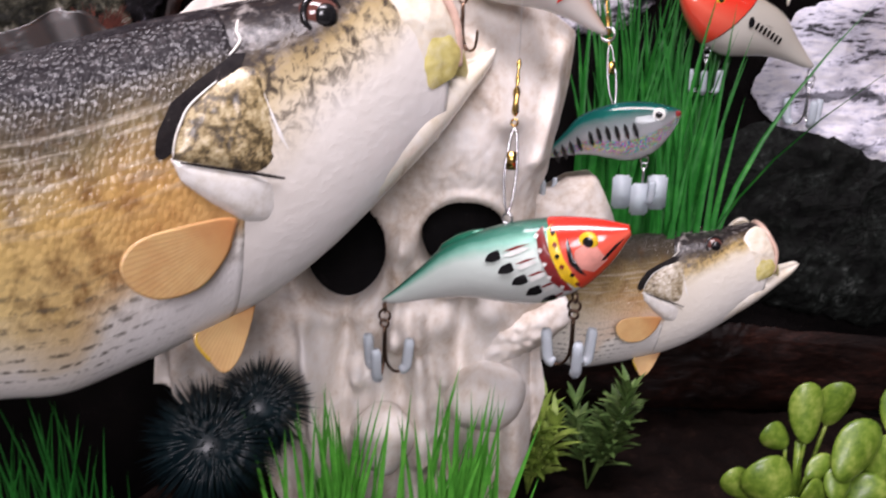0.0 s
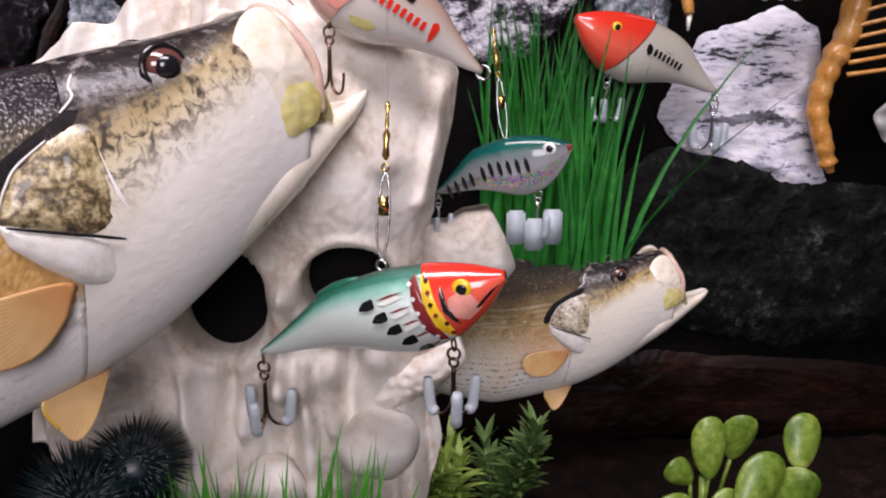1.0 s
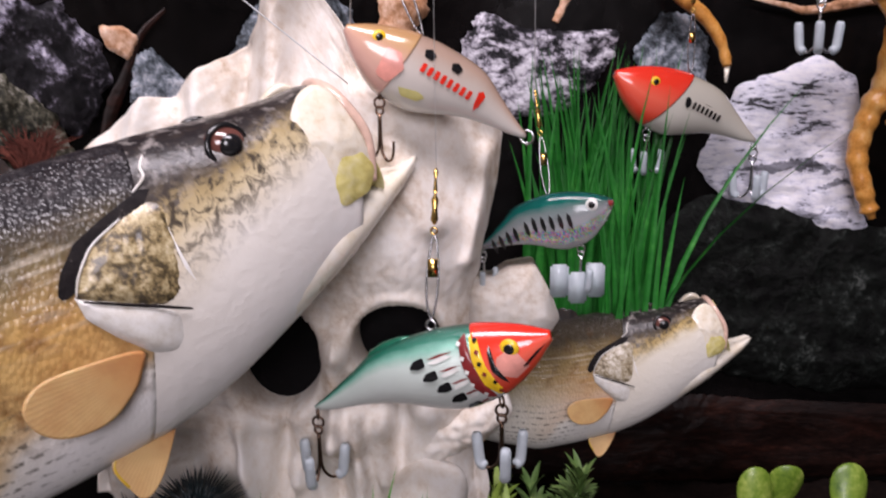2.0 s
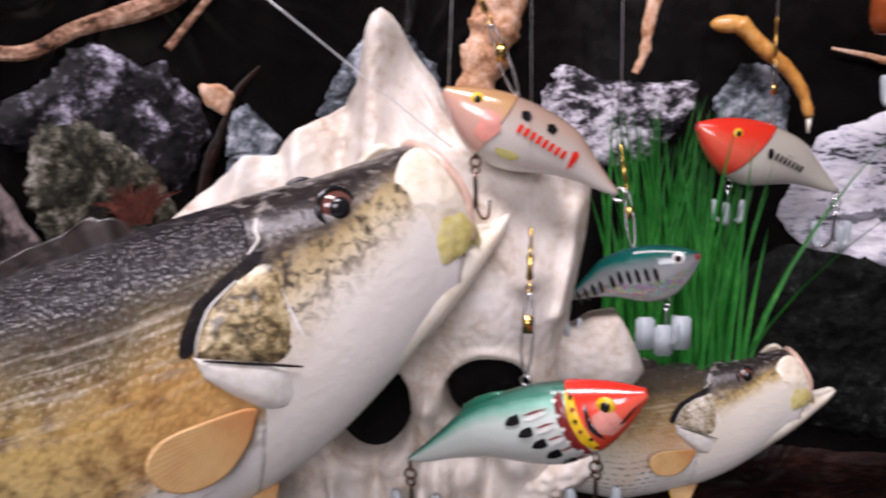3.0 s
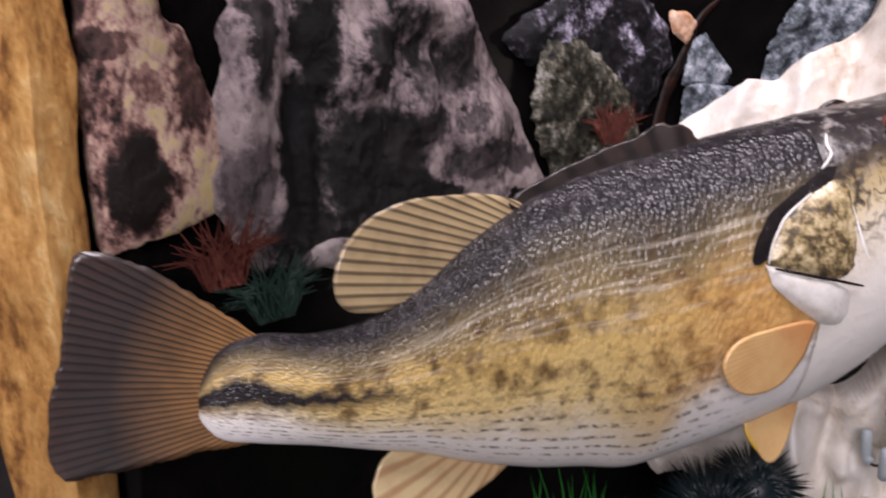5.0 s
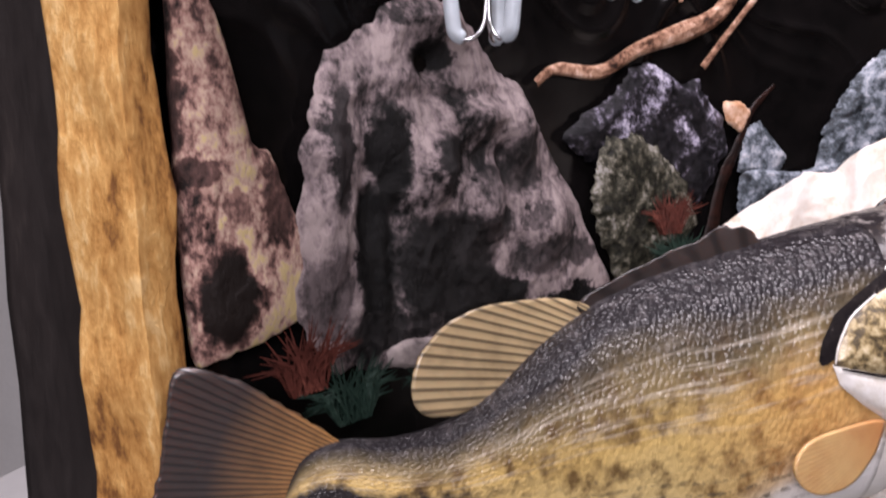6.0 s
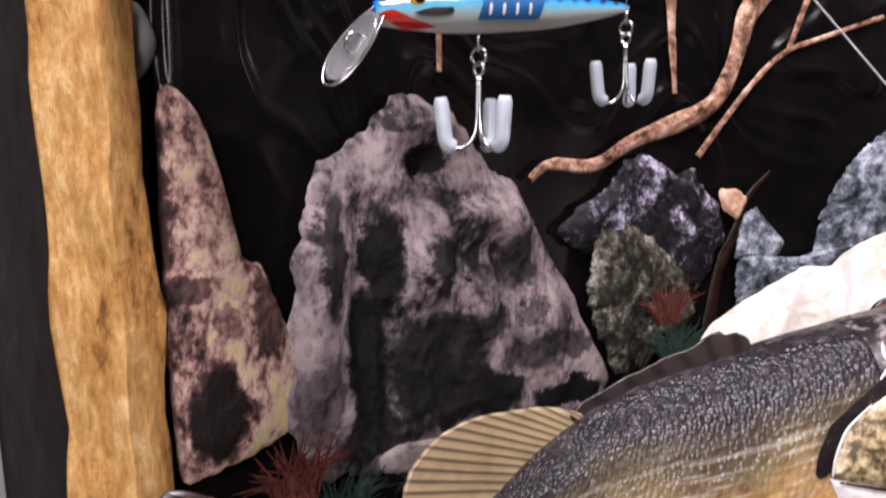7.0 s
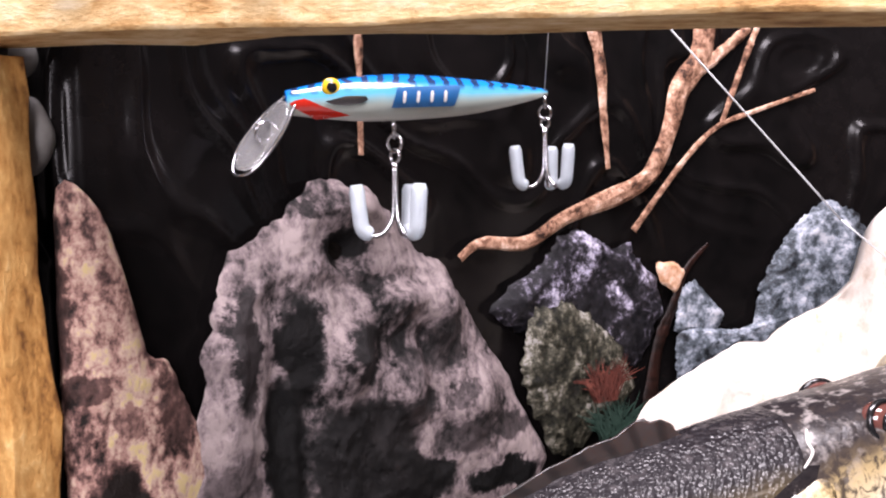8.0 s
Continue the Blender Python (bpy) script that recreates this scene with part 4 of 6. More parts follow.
def mounted_fish(label, m, seed, skin="skin", face="face", cheek="cheek"):
    f = thing("mounted_fish", label, "fish", m, "mounted fish")
    bm = bmesh.new()
    fish_skin(bm, -0.209, 0.016, 90)
    part("body", bm, skin, f, "golden mottled flank with dark back and white belly")
    bm = bmesh.new()
    fish_skin(bm, 0.002, 0.106, 40, 0.0006)
    part("head", bm, face, f, "olive head with pale cheeks")

    def side(lift, far=False):
        return lambda a, b, h: Vector((a, fish_side(a, b, lift + h, far), b))

    def dome(height):
        return lambda a, b, q: height * (1 - q ** 3) + 0.0005 * noise.noise((a * 260, b * 260, seed))
    for far in (False, True):
        bm = bmesh.new()
        plate(bm, [(0.0257, 0.0330), (0.0178, 0.0305), (0.0083, 0.0250), (-0.0011, 0.0177), (-0.0050, 0.0115), (-0.0082, 0.0004), (0.0081, -0.0030), (0.0239, -0.0060), (0.0375, -0.0075), (0.0395, 0.0), (0.0320, 0.012), (0.0285, 0.024)], side(0.0006, far), 18, 90, lambda a, b, q: 0.0020 * (1 - q ** 6) - 0.0045 * min(1.0, max(0.0, (a - 0.016) / 0.018)) ** 1.5 + 0.0004 * noise.noise((a * 420, b * 260, seed)), 0.01, seed, (0.013, 0.010), soften=0)
        part("gill_cover", bm, cheek, f, "mottled olive gill cover")
        bm = bmesh.new()
        plate(bm, [(-0.0086, 0.0010), (0.0081, -0.0028), (0.0239, -0.0058), (0.0343, -0.0085), (0.0431, -0.0150), (0.0400, -0.0260), (0.0272, -0.0265), (0.0148, -0.0222), (0.0040, -0.0150), (-0.0055, -0.0072)], side(0.0004, far), 12, 80, lambda a, b, q: 0.0024 * (1 - q ** 4) - 0.0050 * min(1.0, max(0.0, (a - 0.014) / 0.022)) ** 1.5, 0.0, seed, (0.014, -0.0130), soften=0)
        part("gill_lobe", bm, "gill_white", f, "smooth white lower gill lobe")
        skin_line(f, "gill_edge", [(0.0090, 0.0262), (-0.0005, 0.0186), (-0.0042, 0.0130), (-0.0068, 0.0070), (-0.0080, 0.0010)], 0.0005, "gill_white", far, 0.0014)
        skin_line(f, "gill_crease", [(-0.0060, -0.0004), (0.0081, -0.0032), (0.0210, -0.0058), (0.0300, -0.0078)], 0.0006, "black_skin", far, 0.0022)
        skin_line(f, "cheek_ridge", [(0.0206, 0.0315), (0.0240, 0.0235), (0.0285, 0.0100), (0.0330, 0.0010), (0.0400, -0.0050)], 0.0030, "gill_white", far, -0.0022)
        skin_line(f, "nape_bone", [(0.0236, 0.0500), (0.0190, 0.0432), (0.0192, 0.0394), (0.0146, 0.0345)], 0.0006, "gill_white", far, 0.0006)
        # thin brown lines draw the shade in the jaw's wrinkles
        skin_line(f, "jaw_crease_shade", [(0.0430, -0.0020), (0.0530, -0.0075), (0.0630, -0.0068), (0.0715, -0.0035)], 0.0004, "crease", far, 0.0001)
        skin_line(f, "jaw_crease_shade", [(0.0590, -0.0200), (0.0680, -0.0150), (0.0790, -0.0060)], 0.0004, "crease", far, 0.0001)
        bm = bmesh.new()
        plate(bm, [(0.0215, 0.0385), (0.0110, 0.0318), (0.0018, 0.0255), (-0.0066, 0.0190), (-0.0122, 0.0091), (-0.0140, 0.0022), (-0.0105, 0.0006), (-0.0066, 0.0026), (-0.0035, 0.0102), (0.0, 0.0178), (0.0100, 0.0246), (0.0190, 0.0307)], side(0.0005, far), 8, 80, None, 0.10, seed, (-0.004, 0.0205), soften=0)
        part("gill_slit", bm, "black_skin", f, "black band behind the gill cover")
        # eye: dark socket ring, amber ball, pupil
        y = fish_side(0.0505, 0.048, -0.0055 if far else -0.004, far)
        out = 1 if far else -1
        socket = part("eye_socket", ring_of(bmesh.new(), (0.0505, y + out * 0.0035, 0.0485), 0.0078, 0.0013, (0.12, out, 0.25), 28), "black", f)
        eye = part("eye", ball(bmesh.new(), (0.0505, y, 0.0485), 0.0085, (1, 0.72, 0.86), 24), "eye_amber", f, "glassy amber eye")
        part("pupil", ball(bmesh.new(), (0.0515, y + out * 0.0052, 0.0485), 0.0046, (1, 0.5, 1), 16), "black", eye)
        # jaw bone down the cheek
        bm = bmesh.new()
        plate(bm, [(0.076, 0.057), (0.081, 0.0665), (0.0885, 0.0705), (0.0960, 0.0665), (0.104, 0.055), (0.1115, 0.038), (0.111, 0.029), (0.100, 0.0205), (0.090, 0.021), (0.085, 0.034), (0.079, 0.048)], lambda a, b, h: Vector((a, out * (0.0248 + h - 0.30 * max(0.0, b - 0.048) - 0.16 * max(0.0, a - 0.095)), b)), 9, 56, dome(0.0022), 0.0, seed)
        thick(part("jaw_bone", bm, "lip", f, "white upper jaw bone"), 0.003)
        bm = bmesh.new()
        plate(bm, [(0.070, 0.052), (0.076, 0.047), (0.083, 0.030), (0.089, 0.016), (0.086, 0.008), (0.079, 0.014), (0.073, 0.030), (0.068, 0.044)], lambda a, b, h: Vector((a, out * (0.0262 + h - 0.22 * max(0.0, b - 0.045) - 0.10 * max(0.0, a - 0.08)), b)), 7, 48, dome(0.0016), 0.0, seed)
        thick(part("cheek_strip", bm, "lip", f, "white strip behind the jaw"), 0.003)
        bm = bmesh.new()
        plate(bm, [(0.093, 0.044), (0.105, 0.043), (0.1115, 0.036), (0.109, 0.0265), (0.096, 0.0205), (0.0905, 0.029)], lambda a, b, h: Vector((a, out * (0.0262 + h - 0.16 * max(0.0, a - 0.095)), b)), 6, 40, dome(0.0014), 0.0, seed)
        part("mouth_corner", bm, "mouth", f, "yellow mouth corner")
    # pink lip over the front of the upper jaw
    arc = curve_points([(0.1115, -0.0215, 0.030), (0.1090, -0.0212, 0.049), (0.0990, -0.0165, 0.0640), (0.0955, 0, 0.0690), (0.0990, 0.0165, 0.0640), (0.1090, 0.0212, 0.049), (0.1115, 0.0215, 0.030)], 40)
    part("upper_lip", tube(bmesh.new(), arc, [0.0017 + 0.0010 * math.sin(math.pi * i / 39) for i in range(40)], 10), "lip_pink", f, "pinkish upper lip")
    bm = bmesh.new()
    plate(bm, [(-0.020, 0.028), (-0.018, 0.05), (-0.010, 0.065), (0.0, 0.069), (0.010, 0.065), (0.018, 0.05), (0.020, 0.028), (0.0, 0.016)], lambda a, b, h: Vector((0.130 - 0.42 * b + h, a, b)), 8, 40, lambda a, b, q: -0.012 * (1 - q * q), 0.0, seed)
    part("mouth_lining", bm, "mouth", f, "yellowish mouth lining")
    rings = []
    for x, low, top, w in ((0.03, -0.0565, -0.020, 0.0250), (0.055, -0.0432, 0.0, 0.0275), (0.075, -0.0300, 0.012, 0.0268), (0.095, -0.0128, 0.0205, 0.0250), (0.110, 0.001, 0.0262, 0.0210), (0.122, 0.012, 0.0315, 0.0155), (0.132, 0.021, 0.0355, 0.0110), (0.139, 0.0285, 0.0390, 0.007), (0.1425, 0.033, 0.0385, 0.003)):
        rings.append([(x, -w * math.copysign(abs(math.sin(a)) ** 0.8, math.sin(a)), (low + top) / 2 + (top - low) / 2 * math.cos(a) - (0.004 * (1 - abs(math.sin(a))) if math.cos(a) > 0 else 0)) for a in [2 * math.pi * k / 32 for k in range(32)]])
    bm = bmesh.new()
    loft(bm, rings)
    part("lower_jaw", bm, "lip", f, "pale open lower jaw")

    def upright(lean=0.0):
        return lambda a, b, h: Vector((a, smooth_keys(a, BEND_X, BEND_Y) + h + lean * (b - smooth_keys(a, FISH_X, FISH_TOP)), b))
    fin(f, [(-0.088, 0.016), (-0.1000, 0.0225), (-0.120, 0.0232), (-0.1370, 0.0218), (-0.1505, 0.0160), (-0.1605, 0.005), (-0.1625, -0.008), (-0.1575, -0.0150), (-0.142, -0.016), (-0.126, -0.008), (-0.108, 0.004)], (-0.02, -0.020), "fin_buff", upright(0.1), "dorsal_fin", "buff soft dorsal fin with dark rays", 0.0, 90, ray_k=6.0)
    fin(f, [(-0.0165, 0.0392), (-0.0260, 0.0495), (-0.0305, 0.0440), (-0.0355, 0.0500), (-0.0404, 0.0447), (-0.0588, 0.0385), (-0.0772, 0.0302), (-0.0934, 0.0222), (-0.098, 0.0150), (-0.062, 0.026), (-0.042, 0.031)], (-0.01, -0.03), "fin_dark", upright(0.1), "spiny_fin", "dark folded spiny fin", 0.0006, 30, ragged=0.05)
    fin(f, [(-0.188, -0.023), (-0.206, -0.0055), (-0.226, 0.0090), (-0.2425, 0.0132), (-0.2460, -0.004), (-0.2490, -0.020), (-0.253, -0.036), (-0.252, -0.0575), (-0.235, -0.0590), (-0.206, -0.0570), (-0.188, -0.0550)], (-0.16, -0.042), "fin_tail", upright(), "tail_fin", "frayed brown tail fin with orange root", 0.0, 110, ragged=0.03)
    fin(f, [(-0.090, -0.078), (-0.094, -0.087), (-0.1175, -0.0985), (-0.1320, -0.1000), (-0.1470, -0.0915), (-0.1490, -0.0825), (-0.1439, -0.0735), (-0.128, -0.068), (-0.105, -0.076)], (-0.085, -0.066), "fin_anal", lambda a, b, h: Vector((a, smooth_keys(a, BEND_X, BEND_Y) + h - 0.25 * (-0.078 - b), b)), "anal_fin", "pale anal fin with orange rays", 0.0, 60)
    for far in (False, True):
        out = 1 if far else -1
        fin(f, [(0.013, -0.021), (-0.010, -0.0215), (-0.024, -0.0245), (-0.0295, -0.032), (-0.025, -0.041), (-0.015, -0.0455), (-0.001, -0.043), (0.010, -0.031)], (0.020, -0.022), "fin_orange", lambda a, b, h: Vector((a, fish_side(0.010, -0.026, 0.0, far) + out * (0.002 + 0.20 * (0.013 - a)) + h, b)), "pectoral_fin", "orange pectoral fin", 0.0, 90, 0.0014, 0.0)
        fin(f, [(0.022, -0.054), (0.006, -0.064), (0.0, -0.071), (0.005, -0.080), (0.010, -0.085), (0.016, -0.081), (0.022, -0.070), (0.026, -0.058)], (0.027, -0.05), "fin_orange", lambda a, b, h: Vector((a, out * (0.012 + 0.3 * (-0.054 - b)) + h, b)), "pelvic_fin", "orange pelvic fin with yellow edge", 0.0, 60, 0.0014, 0.0)
        part("fin_edge", tube(bmesh.new(), curve_points([(a, out * (0.012 + 0.3 * (-0.054 - b)), b) for a, b in ((0.022, -0.0545), (0.0065, -0.0640), (0.0008, -0.0712), (0.0052, -0.0795))], 20), 0.0009, 6), "yellow", f, "bright yellow fin edge")
    return f


# brown for the painted shade in the jaw wrinkles
M["crease"] = plain("brown_crease_shade", (0.3, 0.24, 0.18), 0.5, vary=0.4)
M["black_skin"] = grainy("black_gill_band", ((0, (0.004, 0.003, 0.004)), (0.75, (0.014, 0.011, 0.011)), (1, (0.16, 0.14, 0.13))), 150, 420, 0.5, 0.8, spec=0.1, low=0.36, high=0.68)
M["eye_amber"] = plain("glass_eye", (0.13, 0.05, 0.04), 0.05, 0, 1.0)
M["lip_pink"] = plain("pink_lip", (0.72, 0.5, 0.4), 0.3, 0, 0.5)
mounted_fish("large mounted bass with open mouth before a skull", pose(-0.1, 0.325, 0.2, 0, 0, 30.67), 1.0)
mounted_fish("small mounted bass with open mouth before the backdrop", pose(0.127, 0.515, 0.094, 0, 6, 2) @ Matrix.Diagonal((0.66, 0.66, 0.66, 1)), 4.0, "skin_pale", "face_pale", "cheek_pale")


# ---- cast skull ----
BUMPS = ((-0.045, 0.182, 0.022, 0.006), (0.012, 0.188, 0.028, 0.010), (-0.016, 0.145, 0.007, 0.010), (-0.018, 0.100, 0.008, 0.010), (-0.062, 0.085, 0.012, 0.008), (0.004, 0.105, 0.007, 0.008), (0.026, 0.112, 0.010, 0.008), (-0.105, 0.100, 0.025, 0.010), (-0.020, 0.235, 0.034, 0.010), (0.045, 0.205, 0.020, 0.006), (-0.038, 0.075, 0.007, 0.010), (0.008, 0.075, 0.006, 0.008), (-0.068, 0.045, 0.009, 0.008))
SOCKETS = ((-0.0462, 0.1365, 0.0215, 0.0285, -0.15), (0.0130, 0.1445, 0.0215, 0.0215, 0.1))
# folds of the crown: start, end, half width, height
FOLDS = (((-0.099, 0.264), (-0.118, 0.205), 0.007, 0.006), ((-0.074, 0.275), (-0.078, 0.215), 0.006, 0.005), ((-0.0525, 0.285), (-0.060, 0.235), 0.004, -0.005), ((-0.036, 0.325), (-0.040, 0.255), 0.008, 0.008), ((-0.022, 0.305), (0.004, 0.255), 0.010, -0.006), ((0.002, 0.262), (0.030, 0.205), 0.008, 0.004), ((0.058, 0.235), (0.048, 0.185), 0.005, 0.005), ((-0.016, 0.150), (-0.020, 0.095), 0.005, 0.006), ((-0.064, 0.105), (-0.058, 0.02), 0.006, 0.007), ((-0.044, 0.105), (-0.046, 0.05), 0.004, -0.006), ((-0.008, 0.110), (-0.004, 0.03), 0.004, 0.006), ((0.014, 0.115), (0.010, 0.05), 0.005, -0.006), ((-0.132, 0.12), (-0.125, 0.04), 0.010, 0.008))


def fold_height(a, b, p, q, w, amp):
    """A soft ridge or groove along the stretch p to q."""
    dx, dz = q[0] - p[0], q[1] - p[1]
    k = min(1.0, max(0.0, ((a - p[0]) * dx + (b - p[1]) * dz) / (dx * dx + dz * dz)))
    d = math.hypot(a - p[0] - k * dx, b - p[1] - k * dz) + 0.0015 * noise.noise((a * 90, b * 90, amp * 900))
    return amp * math.exp(-(d / w) ** 2)


def skull():
    s = thing("skull", "weathered cream cast skull with two dark eye sockets", "skull", pose(0, 0, 0))
    edge = [(-0.043, 0.309), (-0.039, 0.324), (-0.033, 0.330), (-0.027, 0.324), (-0.020, 0.309), (-0.010, 0.296), (0.001, 0.271), (0.020, 0.262), (0.045, 0.256), (0.0655, 0.244), (0.0620, 0.2187), (0.0545, 0.191), (0.0530, 0.178), (0.0480, 0.165), (0.0480, 0.140), (0.056, 0.122), (0.062, 0.108), (0.053, 0.090), (0.058, 0.0645), (0.048, 0.02), (0.035, -0.010), (0.0, -0.014), (-0.075, -0.010), (-0.090, 0.03), (-0.100, 0.055), (-0.142, 0.065), (-0.140, 0.12), (-0.125, 0.17), (-0.150, 0.212), (-0.1400, 0.232), (-0.126, 0.243), (-0.1076, 0.2565), (-0.099, 0.2640), (-0.0858, 0.2625), (-0.0812, 0.2690), (-0.0742, 0.2755), (-0.0525, 0.2855), (-0.0453, 0.2966)]

    def place(a, b, h):
        return Vector((a, 0.402 - h, b))

    def relief(a, b, f):
        k = min(1.0, max(0.0, (a - 0.015) / 0.05))
        h = -0.010 * max(0.0, f - 0.6) - 0.022 * max(0.0, f - 0.9) - 0.030 * k * k * (1.0 if b > 0.13 else 0.3)
        for x, z, r, amp in BUMPS:
            h += amp * math.exp(-((a - x) ** 2 + (b - z) ** 2) / (r * r))
        for p, q, w, amp in FOLDS:
            h += fold_height(a, b, p, q, w * 0.9, amp * 1.5)
        # chipped crust beside the horn, drapery towards the teeth
        crust = math.exp(-((a + 0.008) / 0.016) ** 2 - ((b - 0.283) / 0.024) ** 2)
        low = min(1.0, max(0.0, (0.115 - b) / 0.03))
        h += (0.0005 + 0.0022 * crust) * noise.noise((a * 320, b * 300, 3)) + 0.0022 * noise.noise((a * 46, b * 30, 2))
        h += low * 0.013 * noise.noise((a * 70, b * 15, 5)) - low * 0.006 * (1 - abs(noise.noise((a * 60 + 3, b * 14, 11)))) ** 8 + 0.0008 * noise.noise((a * 130, b * 70, 7))
        for x, z, rx, rz, t in SOCKETS:
            u, v = (a - x) * math.cos(t) + (b - z) * math.sin(t), (b - z) * math.cos(t) - (a - x) * math.sin(t)
            q = math.hypot(u / rx, v / rz) + 0.04 * noise.noise((a * 90, b * 90, 4))
            h += 0.003 * math.exp(-((q - 1.16) / 0.14) ** 2)
            if q < 1.02:
                k = min(1.0, max(0.0, (1.02 - q) / 0.13))
                h -= 0.07 * k * k * (3 - 2 * k)
        return h
    bm = bmesh.new()
    rim = plate(bm, edge, place, 120, 260, relief, 0.008, 3.0, (-0.022, 0.172), soften=0)
    back = [bm.verts.new((v.co.x * 0.96 - 0.0009, min(0.485, v.co.y + 0.035), v.co.z * 0.985)) for v in rim]
    for k in range(len(rim)):
        j = (k + 1) % len(rim)
        bm.faces.new((rim[k], back[k], back[j], rim[j]))
    bm.faces.new(back)
    part("cranium", bm, "bone", s)
    # cheekbone behind the right socket and the broken edge of the jaw
    for name, outline, y0, tall, rag, text in (("cheekbone", [(0.040, 0.160), (0.055, 0.160), (0.0611, 0.1600), (0.070, 0.1660), (0.0850, 0.1685), (0.0945, 0.1500), (0.099, 0.1372), (0.090, 0.125), (0.064, 0.122), (0.040, 0.128)], 0.466, 0.012, 0.01, "smooth pale cheekbone"), ("jaw_fragment", [(0.0121, 0.0760), (0.0180, 0.0890), (0.0286, 0.1020), (0.0454, 0.1125), (0.0640, 0.1158), (0.0700, 0.1060), (0.0551, 0.0912), (0.0296, 0.0782)], 0.412, 0.010, 0.03, "chipped rough edge of the jaw")):
        bm = bmesh.new()
        rim = plate(bm, outline, lambda a, b, h: Vector((a, y0 - h, b)), 20, 90, lambda a, b, q: tall * (1 - q ** 3) + rag * 0.05 * noise.noise((a * 240, b * 240, 8)), rag, 2.0, soften=1)
        back = [bm.verts.new((v.co.x, v.co.y + 0.02, v.co.z)) for v in rim]
        for k in range(len(rim)):
            j = (k + 1) % len(rim)
            bm.faces.new((rim[k], back[k], back[j], rim[j]))
        bm.faces.new(back)
        part(name, bm, "bone", s, text)
    for x, y, z, r, tall in ((-0.025, 0.396, 0.047, 0.0155, 1.15), (0.026, 0.404, 0.066, 0.020, 0.9)):
        bm = ball(bmesh.new(), (x, y, z), r, (1, 0.8, tall), 28)
        for v in bm.verts:
            v.co += noise.noise_vector(v.co * 60) * 0.003
        part("tooth", bm, "bone", s, "rounded worn tooth")
    # a black sheet in each socket stands in for the shade within
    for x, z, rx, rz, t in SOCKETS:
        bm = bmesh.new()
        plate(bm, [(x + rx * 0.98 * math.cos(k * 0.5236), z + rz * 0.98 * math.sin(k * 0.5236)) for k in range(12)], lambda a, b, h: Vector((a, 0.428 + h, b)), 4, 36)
        part("socket_shade", bm, "hollow", s, "black sheet standing in for the shade inside the eye socket")
    return s


skull()


# ---- lures ----
LURE_X = (0.0, 0.10, 0.23, 0.33, 0.44, 0.66, 0.80, 0.93, 1.0)
LURE_TOP = (0.015, 0.070, 0.118, 0.142, 0.156, 0.148, 0.090, 0.035, 0.010)
LURE_LOW = (-0.015, -0.095, -0.158, -0.172, -0.165, -0.078, -0.045, -0.028, -0.010)
LURE_WIDE = (0.02, 0.062, 0.088, 0.096, 0.092, 0.060, 0.036, 0.018, 0.008)
MINNOW_TOP = (0.035, 0.055, 0.075, 0.082, 0.082, 0.062, 0.045, 0.025, 0.012)
MINNOW_LOW = (-0.05, -0.065, -0.080, -0.085, -0.085, -0.075, -0.055, -0.03, -0.012)
MINNOW_WIDE = (0.035, 0.05, 0.066, 0.072, 0.072, 0.058, 0.042, 0.022, 0.01)


def paint(name, stops, rough=0.2, metal=0.0, bars=None, net=0.0, glitter=False):
    """Lacquer whose colour runs from back (UV y 0) to belly (1)."""
    m, tree, bsdf = nodes_of(name)
    uv = coords(tree, "UV")
    sep = tree.nodes.new("ShaderNodeSeparateXYZ")
    tree.links.new(uv, sep.inputs[0])
    v = maths(tree, "ADD", sep.outputs[1], maths(tree, "MULTIPLY", maths(tree, "SUBTRACT", noise_of(tree, coords(tree), 160, 3), 0.5), 0.06))
    base = ramp_of(tree, v, stops)
    if bars:
        w = tree.nodes.new("ShaderNodeTexWave")
        w.inputs["Scale"].default_value, w.inputs["Distortion"].default_value = 5.2, 3.0
        tree.links.new(uv, w.inputs[0])
        up = ramp_of(tree, sep.outputs[1], ((0.30, (1, 1, 1)), (0.42, (0, 0, 0))))
        base = mix(tree, maths(tree, "MULTIPLY", maths(tree, "MULTIPLY", maths(tree, "SUBTRACT", w.outputs["Fac"], 0.55), 5, True), up), base, bars)
    if glitter:
        cell = tree.nodes.new("ShaderNodeTexVoronoi")
        tree.links.new(coords(tree, "UV", (26, 16, 1)), cell.inputs["Vector"])
        hue = tree.nodes.new("ShaderNodeHueSaturation")
        hue.inputs["Saturation"].default_value = 1.5
        tree.links.new(cell.outputs["Color"], hue.inputs["Color"])
        strip = ramp_of(tree, sep.outputs[1], ((0.56, (0, 0, 0)), (0.60, (1, 1, 1)), (0.74, (1, 1, 1)), (0.80, (0, 0, 0))))
        base = mix(tree, maths(tree, "MULTIPLY", strip, 0.9), base, hue.outputs[0])
    tree.links.new(base, bsdf.inputs["Base Color"])
    bsdf.inputs["Roughness"].default_value = rough
    bsdf.inputs["Metallic"].default_value = metal
    bsdf.inputs["Coat Weight"].default_value = 0.8
    bsdf.inputs["Coat Roughness"].default_value = 0.06
    if net:
        cell = tree.nodes.new("ShaderNodeTexVoronoi")
        tree.links.new(coords(tree, "UV", (70, 30, 1)), cell.inputs["Vector"])
        bumped(tree, bsdf, cell.outputs["Distance"], net, 0.0006)
    return m


